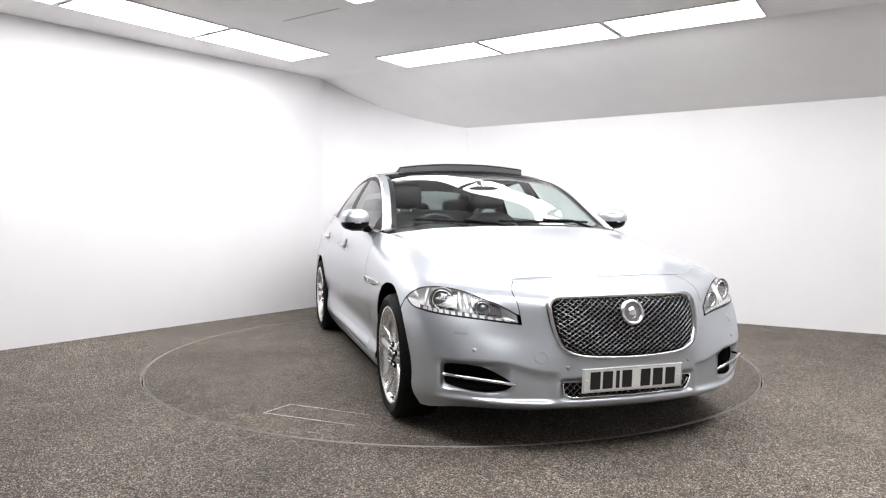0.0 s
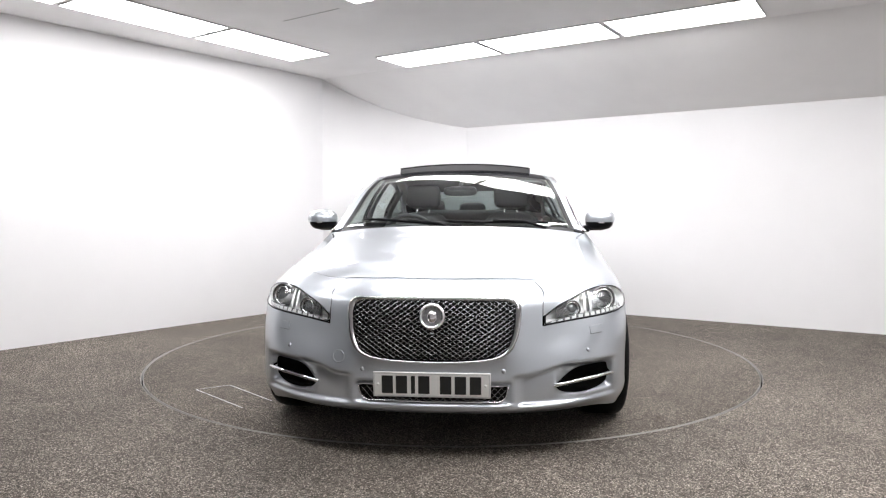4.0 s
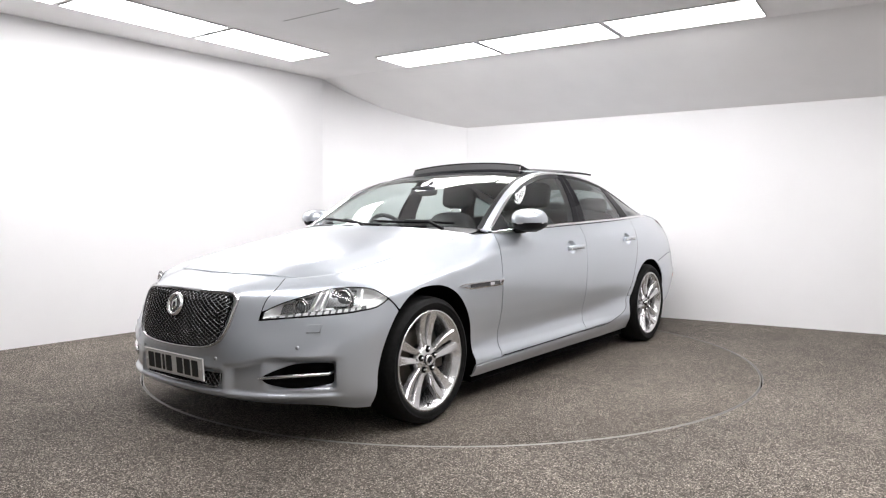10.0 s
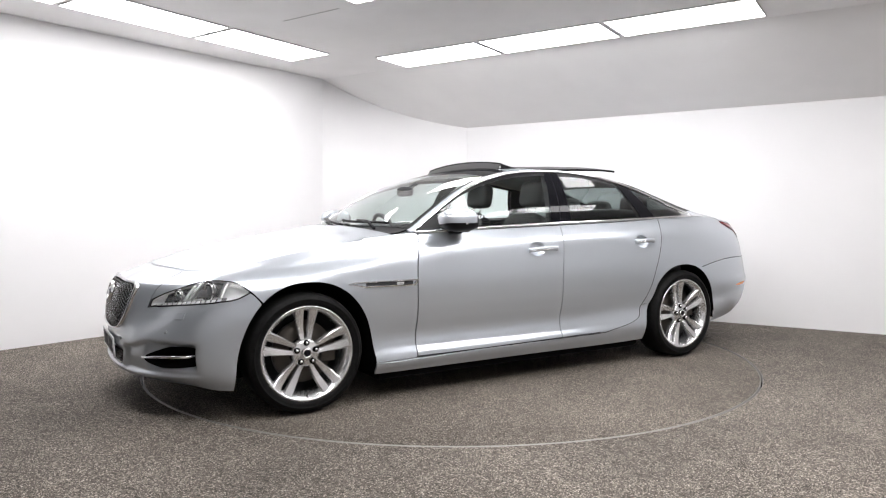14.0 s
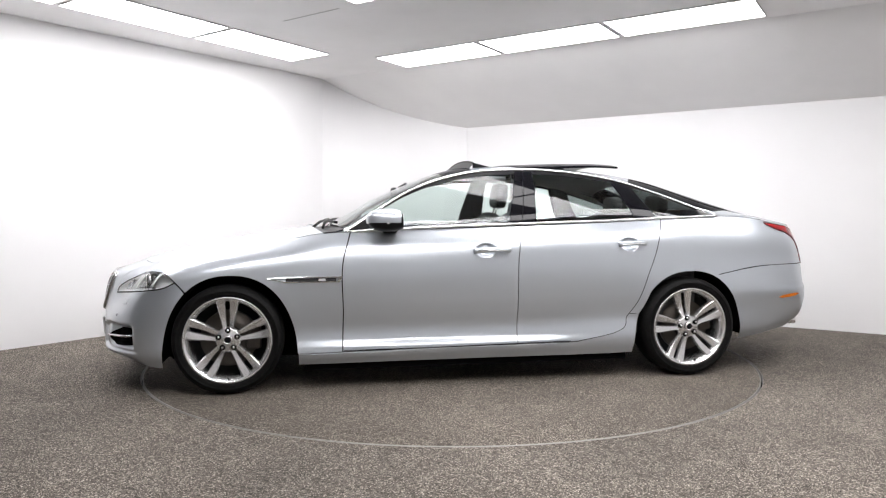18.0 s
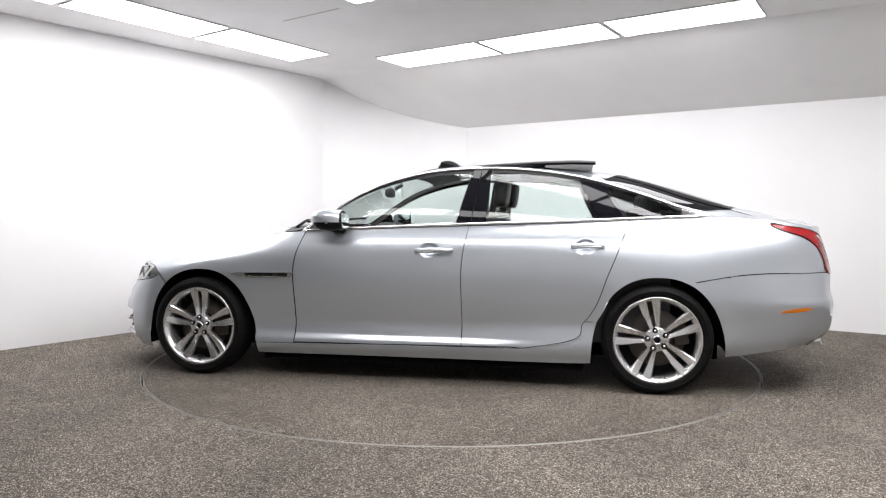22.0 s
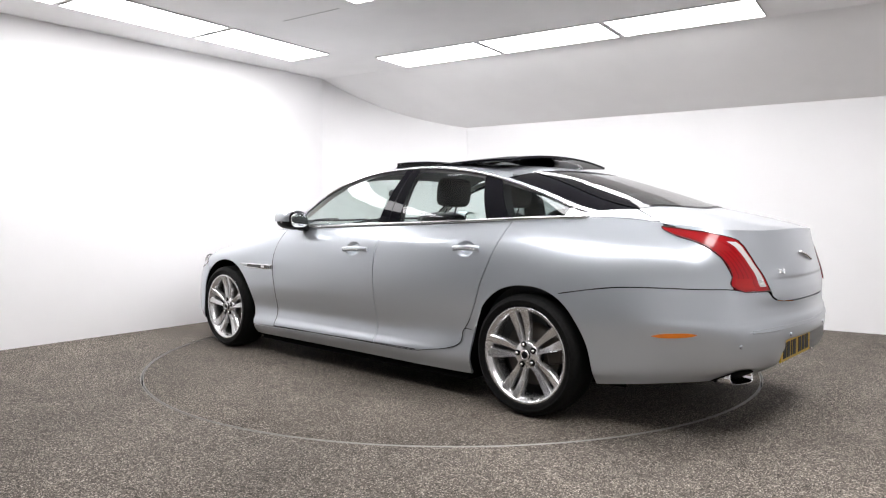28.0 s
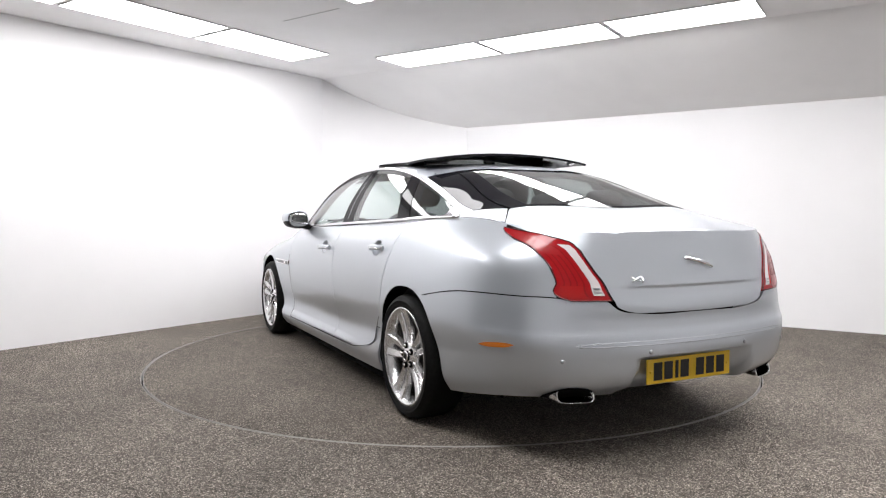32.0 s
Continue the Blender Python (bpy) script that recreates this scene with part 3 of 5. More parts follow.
def build_body(car):
    # front bumper with the nose in one piece
    s = np.concatenate([np.linspace(0, 1.72, 40), np.linspace(1.72, 3.7, 44)[1:], np.linspace(3.7, 4.7, 10)[1:]])
    nv = 64
    pts = np.zeros((nv, len(s), 3))
    for i, si in enumerate(s):
        for j in range(nv):
            r = j / (nv - 1)
            u = si
            for _ in range(3):
                top = 3.33 if u < 1.75 else float(HL_LOW(u)) - 0.03 if u < 4.2 else 3.87 - (u - 4.2) / 0.2 * 0.32
                v = r * top
                if si > 3.7:
                    ue = float(u_at(arch_x(float(z_of(4.3, v)), ARCH_F, 1), v))
                    u = 3.7 + (si - 3.7) * (ue - 3.7)
            pts[j, i] = body(u, v)
    bm = B()
    for side in (1, -1):
        sheet(bm, mirrored(pts, side), flip=side < 0)
    t = np.linspace(3.33, 5.985, 26)
    up = body(np.repeat(s[None, :40], 26, 0), np.repeat(t[:, None], 40, 1))
    lip = up[-1:] + np.array((-0.014, 0, -0.010))
    up = np.concatenate([up, lip])
    for side in (1, -1):
        sheet(bm, mirrored(up, side), flip=side < 0)
    bmesh.ops.remove_doubles(bm, verts=bm.verts[:], dist=5e-4)
    bmesh.ops.recalc_face_normals(bm, faces=bm.faces[:])
    bumper = part("front_bumper", bm, PAINT, car)
    # bonnet
    CROWN = spline1([(0, 0.0), (1, .014), (2, .046), (3, .052), (4, .056), (5, .058), (6, .050), (6.7, .042)])
    us = np.linspace(0.02, 6.62, 60)
    w = np.linspace(-1, 1, 121)
    edge = body(us, np.full_like(us, 6.0))
    wave = np.abs(w)
    form = (1 - wave ** 2.7)
    pts = np.zeros((60, 121, 3))
    for i, u in enumerate(us):
        e = edge[i]
        y = w * (e[1] - 0.002)
        back = 0.10 * (1 - w ** 2) * max(0.0, (u - 5.6) / 1.0) ** 2
        bulge = 0.013 / (1 + np.exp((np.abs(y) - 0.50 - 0.035 * (u - 3)) / 0.018)) * min(1, u / 3.0) * max(0.0, 1 - u / 8.0)
        pts[i] = np.stack([e[0] + back, y, e[2] + float(CROWN(u)) * form + bulge], -1)
    part("bonnet", sheet(B(), pts, thick=0.012), PAINT, car)
    # boot lid: upright part and deck in one piece
    vs = np.linspace(3.56, 6.0, 56)
    k = np.linspace(0, 1, 41)
    U = np.array([[float(TL_IN_U(v)) + 0.012 + (28 - 2 * float(TL_IN_U(v)) - 0.024) * q for q in k] for v in vs])
    low = body(U, np.repeat(vs[:, None], 41, 1))
    bm = sheet(B(), low, flip=False)
    uu = np.linspace(11.432, 13.98, 30)
    w = np.linspace(-1, 1, 41)
    DECK = spline1([(11.3, .050), (12, .040), (13, .018), (14, 0)])
    deck = np.zeros((30, 41, 3))
    for i, u in enumerate(uu):
        e = body(u, 6.0)
        deck[i] = np.stack([np.full(41, e[0]), w * e[1], e[2] + float(DECK(u)) * (1 - np.abs(w) ** 2.5)], -1)
    ahead = deck[0].copy()
    for q in ahead:
        if abs(q[1]) <= 0.587:
            q[0] = glass_foot(q[1])
            q[2] = float(upper(q[0], q[1] / float(RAIL_Y(q[0])))[2]) - 0.002
        else:
            k2 = (abs(q[1]) - 0.587) / (deck[0, -1, 1] - 0.587)
            corner = upper(glass_foot(0.587), 0.587 / float(RAIL_Y(glass_foot(0.587))))
            q[0], q[2] = corner[0] + (deck[0, 0, 0] - corner[0]) * k2, corner[2] - 0.002 + (deck[0, 0, 2] - corner[2] + 0.002) * k2
    shift = ahead - deck[0]
    for i in range(30):
        deck[i] += shift * (1 - i / 29) ** 2
    sheet(bm, deck, flip=True)
    bmesh.ops.remove_doubles(bm, verts=bm.verts[:], dist=1e-3)
    bmesh.ops.recalc_face_normals(bm, faces=bm.faces[:])
    part("boot_lid", bm, PAINT, car)
    # rear bumper
    s = np.concatenate([np.linspace(10.4, 11.2, 10), np.linspace(11.2, 14.0, 64)[1:]])
    pts = np.zeros((52, len(s), 3))
    for i, si in enumerate(s):
        for j in range(52):
            u = si
            for _ in range(3):
                v = j / 51 * (float(BUMP_R(u)) - 0.02 + 0.032 * float(ramp(u, 13.25, 13.45)))
                if si < 11.2:
                    ue = float(u_at(arch_x(float(z_of(10.7, v)), ARCH_R, -1), v))
                    u = 11.2 - (11.2 - si) / 0.8 * (11.2 - ue)
            pts[j, i] = body(u, v)
    bm = B()
    for side in (1, -1):
        sheet(bm, mirrored(pts, side), flip=side < 0)
    bmesh.ops.remove_doubles(bm, verts=bm.verts[:], dist=5e-4)
    bmesh.ops.recalc_face_normals(bm, faces=bm.faces[:])
    part("rear_bumper", bm, PAINT, car)
    # doors, wings, sills, quarters
    front_door = rows_between(lambda z: DOOR_F(z) - 0.0, lambda z: DOOR_B(z) + 0.0, 1.04, 5.97, 100, 130)
    rear_door = rows_between(DOOR_B, DOOR_R, 1.04, 5.97, 100, 130)
    f1, f2 = fender_points()
    xs = np.linspace(1.085, -1.118, 60)
    sill = np.zeros((9, 60, 3))
    for i, x in enumerate(xs):
        z = 0.0
        top = 0.97
        if x < -0.70:
            zt = float(np.interp(-x, [0.70, 0.80, 0.934, 1.01, 1.076, 1.2], [0.27, 0.31, 0.36, 0.42, 0.47, 0.47]))
            top = max(0.97, float(v_at(float(u_at(x, 1.0)), zt)) - 0.03)
        for j in range(9):
            v = top * j / 8
            xx = x
            if x < -0.95:
                end = float(arch_x(float(z_of(9.0, v)), ARCH_R, 1)) - 0.002
                xx = -0.95 + (x + 0.95) / (-1.118 + 0.95) * (end + 0.95)
            sill[j, i] = body(float(u_at(xx, v)), v) - np.array((0, 0.0015 + 0.0045 * (xx < -0.72), 0))
    quarter = quarter_points()
    for side in (1, -1):
        bm = B()
        for f in (f1, f2):
            sheet(bm, mirrored(f, side), flip=side < 0)
        bmesh.ops.remove_doubles(bm, verts=bm.verts[:], dist=1e-3)
        bmesh.ops.recalc_face_normals(bm, faces=bm.faces[:])
        part("front_wing", bm, PAINT, car)
        d = part("front_door", sheet(B(), mirrored(front_door, side), flip=side < 0, thick=0.012), PAINT, car)
        door_handle(d, 7.75, 7.96, 4.70, side)
        d = part("rear_door", sheet(B(), mirrored(rear_door, side), flip=side < 0, thick=0.012), PAINT, car)
        door_handle(d, 8.83, 9.19, 4.78, side)
        part("sill", sheet(B(), mirrored(sill, side), flip=side < 0, thick=0.012), PAINT, car)
        bm = sheet(B(), mirrored(quarter, side), flip=side < 0)
        bmesh.ops.recalc_face_normals(bm, faces=bm.faces[:])
        part("rear_wing", bm, PAINT, car)
        # near-black sheets behind the gaps stand in for the shade between panels
        bm = B()
        for fn, a, b in ((DOOR_F, 0.9, 6), (DOOR_B, 0.9, 6), (DOOR_R, 1.0, 6)):
            st = rows_between(lambda z: fn(z) + 0.016, lambda z: fn(z) - 0.016, a, b, 3, 40, 0)
            st[..., 1] -= 0.011
            sheet(bm, mirrored(st, side), flip=side < 0)
        x = np.linspace(1.07, -0.66, 50)
        st = np.stack([np.stack([body(float(u_at(q, v)), v) for q in x]) for v in (0.85, 1.0, 1.15)])
        st[..., 1] -= 0.011
        sheet(bm, mirrored(st, side), flip=side < 0)
        part("gap_shade", bm, VOID, car, "near-black backing for the shade in the door gaps")
        # thin paint-coloured bead added for the highlight line along the sill
        part("sill_glint_bead", tube(B(), [tuple(mirrored(lift(float(u_at(q, 0.93)), 0.93, 0.0005), side)) for q in np.linspace(1.07, -0.66, 40)], 0.0022, 6), PAINT, car)
        # dark seams: under the doors and up the rear door's edge, wing to sill, wing to bumper
        run = [(q, 0.248 + 0.004 * (0.8 - q)) for q in np.linspace(0.81, -0.64, 40)] + [(float(DOOR_R(z)), z) for z in np.linspace(0.258, 0.50, 26)]
        short = [(q, 0.432) for q in np.linspace(-1.08, -1.135, 6)]
        for line in (run, short):
            pts = []
            for x, z in line:
                uq = float(u_at(x, 1.5))
                for _ in range(3):
                    vq = float(v_at(uq, z))
                    uq = float(u_at(x, vq))
                pts.append(tuple(mirrored(lift(uq, vq, 0.0), side)))
            part("door_seam", tube(B(), pts, 0.0020, 6), VOID, car)
        ends = [10.52 + 1.9 * k for k in np.linspace(0, 1, 50)]
        part("bumper_seam", tube(B(), [tuple(mirrored(lift(q, float(BUMP_R(q)) - 0.006, 0.0), side)) for q in ends], 0.0017, 6), VOID, car)


def quarter_points():
    """Rear wing: from the door's edge over the wheel to the bumper's and the lamp's edge."""
    t = np.linspace(0, 1, 34)
    # along the foot
    foot = []
    for x in np.concatenate([[-1.079, -1.10, -1.12], ARCH_R[0] + ARCH_R[2] * np.cos(np.linspace(0.42, math.pi * 0.66, 34))]):
        z = max(0.432, float(arch_z(x, ARCH_R)))
        u = float(u_at(x, 2.0))
        for _ in range(4):
            v = float(v_at(u, z))
            u = float(u_at(x, v))
        foot.append((u, v))
    for u in np.linspace(foot[-1][0], 12.47, 34)[1:]:
        foot.append((u, float(BUMP_R(u)) + 0.01))
    # along the head
    head = [(u, 5.985) for u in np.linspace(float(u_at(-1.357, 5.985)), 11.48, 30)]
    head += [(u, float(TL_OUT(u)) - 0.012) for u in np.linspace(11.48, 12.47, 26)[1:]]

    def even(line, n):
        p = body(np.array([q[0] for q in line]), np.array([q[1] for q in line]))
        d = np.concatenate([[0], np.cumsum(np.linalg.norm(np.diff(p, axis=0), axis=1))])
        s = np.linspace(0, d[-1], n)
        return np.stack([np.interp(s, d, [q[k] for q in line]) for k in (0, 1)], -1)
    a, b = even(foot, 80), even(head, 80)
    cols = []
    for i in range(80):
        vs = a[i, 1] + (max(b[i, 1], a[i, 1] + 0.01) - a[i, 1]) * t
        us = a[i, 0] + (b[i, 0] - a[i, 0]) * t
        k = max(0.0, 1 - i / 22) ** 2
        if k > 0:
            edge = np.array([float(u_at(float(DOOR_R(float(z_of(q, v)))) - 0.003, v)) for q, v in zip(us, a[0, 1] + (b[0, 1] - a[0, 1]) * t)])
            straight = a[0, 0] + (b[0, 0] - a[0, 0]) * t
            us = us + k * (edge - straight)
        cols.append(body(us, vs))
    return np.stack(cols, 1)


def door_handle(door, ua, ub, v, side):
    """A pull handle with its cupped recess."""
    k = np.linspace(0, 1, 15)
    line = [lift(ua + (ub - ua) * q, v, 0.0) * (1, 0, 1) + (0, 0.944 - 0.012 * (v > 4.75) + 0.022 * math.sin(math.pi * q) ** 0.6, 0.006 * math.sin(math.pi * q)) for q in k]
    bm = B()
    tube(bm, [tuple(mirrored(p, side)) for p in line], 0.0105, 12, flat=1.5)
    h = part("door_handle", bm, PAINT, door)
    bm = B()
    tube(bm, [tuple(mirrored(p + (0, 0.006, -0.004), side)) for p in line[1:-1]], 0.0055, 8, flat=0.6)
    part("chrome_strip", bm, CHROME, h, "chrome strip on the handle")


CUP = mat("handle_cup", (0.42, 0.44, 0.47), 0.42, 0.75)


def build_glasshouse(car):
    BASE = lambda w: 0.93 - 0.16 * np.abs(w) ** 2.2
    # windscreen
    w = np.linspace(-0.91, 0.91, 41)
    s = np.linspace(0, 1, 24)
    X = BASE(w)[None] + (0.13 - BASE(w)[None]) * s[:, None]
    part("windscreen", sheet(B(), upper(X, np.repeat(w[None], 24, 0)), flip=False), GLASS, car, "clear raked windscreen")
    # black surround: cowl, header and edges
    bm = B()
    sheet(bm, upper(np.repeat(np.linspace(0.134, -0.075, 8)[:, None], 41, 1), np.repeat(w[None], 8, 0)))
    part("roof_glass", bm, GLOSS_BLACK, car, "glossy black glass roof front")
    for side in (1, -1):
        bm = B()
        w2 = np.linspace(0.900, 0.945, 3)
        X = BASE(w2)[None] + (0.10 - BASE(w2)[None]) * s[:, None]
        q = upper(X, np.repeat(w2[None], 24, 0))
        q[..., 2] += 0.001
        sheet(bm, mirrored(q, side))
        part("windscreen_seal", bm, BLACK, car)
        # silver pillar and roof rail down to the tail
        xs = np.concatenate([np.linspace(0.80, -1.10, 70), np.linspace(-1.10, -1.30, 14)[1:], np.linspace(-1.30, -1.86, 24)[1:]])
        k = np.linspace(0, 1, 7)
        q = np.zeros((len(xs), 7, 3))
        for i, x in enumerate(xs):
            inner = 0.94 - 0.075 * ramp(-x, 0.1, 0.4) + 0.105 * min(1, max(0, (-1.165 - x) / 0.06))
            q[i] = upper(np.full(7, x), inner + (1.0 - inner) * k)
        bm = sheet(B(), mirrored(q, side), flip=side < 0, thick=0.01)
        part("roof_rail", bm, PAINT, car)
    # roof skin behind the opening
    w = np.linspace(-0.87, 0.87, 41)
    X = -0.60 + (-1.37 + 0.20 * np.abs(w[None]) ** 2 + 0.60) * np.linspace(0, 1, 24)[:, None]
    part("roof_panel", sheet(B(), upper(X, np.repeat(w[None], 24, 0)), thick=0.012), PAINT, car)
    for side in (1, -1):
        ww = np.linspace(0.74, 0.87, 6)
        X = np.linspace(-0.07, -0.605, 16)
        part("roof_side", sheet(B(), mirrored(upper(np.repeat(X[:, None], 6, 1), np.repeat(ww[None], 16, 0)), side), flip=side < 0, thick=0.012), PAINT, car)
    # rear window and its black flanks
    t = np.linspace(-1, 1, 41)
    q = np.zeros((30, 41, 3))
    for i, k in enumerate(np.linspace(0, 1, 30)):
        w = t * (0.73 + 0.12 * k)
        top, low = -1.374 + 0.20 * w ** 2, -2.112 + 0.115 * (w / 0.85) ** 2
        q[i] = upper(top + (low - top) * k, w)
    part("rear_window", sheet(B(), q), DARK_GLASS, car, "dark tinted rear window")
    for rows, cols in ((slice(0, 30), slice(0, 4)), (slice(0, 30), slice(37, 41)), (slice(0, 3), slice(3, 38)), (slice(28, 30), slice(3, 38))):
        part("window_border", sheet(B(), q[rows, cols] + np.array((0, 0, 0.0015))), GLOSS_BLACK, car)
    for side in (1, -1):
        kk = np.linspace(0, 1, 12)
        q = np.zeros((36, 12, 3))
        for i, k in enumerate(np.linspace(0, 1, 36)):
            wi, wo = 0.735 + 0.12 * k, 0.966
            w = wi + (wo - wi) * kk
            top = -1.374 + 0.20 * w ** 2
            low = np.interp(w, [0.85, 0.966], [-1.995, -1.815])
            q[i] = upper(top + (low - top) * k, w)
        part("rear_pillar", sheet(B(), mirrored(q, side), flip=side < 0, thick=0.008), GLOSS_BLACK, car, "glossy black panel beside the rear window")
        edge = [tuple(mirrored(upper(float(-1.374 + 0.20 * wq ** 2 + (low - (-1.374 + 0.20 * wq ** 2)) * k), wq) + (0, 0, 0.001), side)) for k in np.linspace(0, 1, 16) for wq, low in ((0.7325 + 0.12 * k, -1.996),)]
        part("glass_seam", tube(B(), edge, 0.0035, 6), VOID, car)
    # silver corner between the rear pillar, the wing and the boot lid
    for side in (1, -1):
        s6 = np.linspace(0, 1, 28)
        u0 = float(u_at(-1.72, 6.0))
        a = body(u0 + (11.432 - u0) * s6, np.full(28, 6.0))
        corner = upper(glass_foot(0.587), 0.587 / float(RAIL_Y(glass_foot(0.587)))) - np.array((0, 0, 0.002))
        b = np.zeros((28, 3))
        for i, q1 in enumerate(s6):
            if q1 < 0.7:
                b[i] = upper(np.interp(q1, [0, 0.2, 0.7], [-1.74, -1.81, glass_foot(0.587)]), np.interp(q1, [0, 0.2, 0.7], [1.0, 0.97, 0.587 / float(RAIL_Y(glass_foot(0.587)))])) - np.array((0, 0, 0.002))
            else:
                b[i] = corner + (a[-1] - corner) * (q1 - 0.7) / 0.3
        q = np.stack([a + (b - a) * k + np.array((0, 0, 0.006)) * math.sin(math.pi * k) for k in np.linspace(0, 1, 7)])
        part("rear_shoulder", sheet(B(), mirrored(q, side), flip=side < 0), PAINT, car)
        part("boot_seam", tube(B(), [tuple(mirrored(corner + (a[-1] - corner) * k + (0, 0, 0.0005), side)) for k in np.linspace(0, 1, 8)], 0.0028, 6), VOID, car)
        # bright rounded end of the window surround
        q = np.stack([flank(np.linspace(-1.672, -1.80, 8), np.full(8, k)) for k in np.linspace(0.02, 0.98, 5)])
        q[..., 1] += 0.005
        part("window_trim_end", sheet(B(), mirrored(q, side), flip=side < 0), FRAME_CHROME, car, "bright rounded end of the window surround")
    # side windows
    for side in (1, -1):
        def pane(name, a, b, k0, k1, material, label="", out=0.0):
            n, m = 26, 14
            K = np.linspace(k0, k1, m)
            pts = np.zeros((m, n, 3))
            for j, kq in enumerate(K):
                xa, xb = a(kq), b(kq)
                pts[j] = flank(np.linspace(xa, xb, n), np.full(n, kq))
            pts[..., 1] += out
            return part(name, sheet(B(), mirrored(pts, side), flip=side < 0), material, car, label)
        fa = lambda k: 0.70 - 0.0 * k
        pane("front_side_window", fa, lambda k: -0.275 - 0.10 * k, 0.05, 0.94, GLASS)
        pane("rear_side_window", lambda k: -0.455 - 0.02 * k, lambda k: -1.18 + 0.14 * k, 0.05, 0.94, GLASS)
        pane("quarter_window", lambda k: -1.325 + 0.17 * k, lambda k: -1.665, 0.06, 0.90, PRIVACY)
        pane("door_pillar", lambda k: -0.262 - 0.10 * k, lambda k: -0.356 - 0.055 * k, 0.03, 0.965, GLOSS_BLACK, "gloss black door pillar", 0.003)
        pane("door_pillar", lambda k: -0.361 - 0.055 * k, lambda k: -0.458 - 0.02 * k, 0.03, 0.965, GLOSS_BLACK, "gloss black door pillar", 0.003)
        pane("window_divider", lambda k: -1.175 + 0.14 * k, lambda k: -1.335 + 0.17 * k, 0.03, 0.965, GLOSS_BLACK, "black window divider", 0.003)
        # frames round the panes
        xs = np.linspace(0.74, -1.72, 80)
        bm = B()
        q = np.stack([flank(xs, np.full(80, kk)) for kk in (0.90, 0.95, 1.0)])
        q[..., 1] += 0.002
        sheet(bm, mirrored(q, side), flip=side < 0)
        part("window_frame", bm, BLACK, car)
        xs = np.linspace(0.775, -1.80, 100)
        hi = flank(xs, np.full(100, 0.985))
        hi[..., 1] += 0.006
        lo = flank(np.linspace(-1.80, 0.775, 80), np.full(80, 0.03))
        lo[..., 1] += 0.006
        part("window_trim", tube(B(), [tuple(p) for p in mirrored(np.concatenate([hi, lo]), side)], 0.0095, 8, closed=True), CHROME, car, "chrome window surround")
    # cowl under the wipers
    w = np.linspace(-0.93, 0.93, 31)
    a = upper(BASE(w), w)
    b = a + np.array([0.16, 0, -0.03])
    c = a + np.array([-0.02, 0, -0.02])
    part("cowl", sheet(B(), np.stack([a + (0.0, 0, -0.003), a + np.array([0.06, 0, -0.02]), b]), flip=True, thick=0.01), BLACK, car, "black plastic cowl below the windscreen")


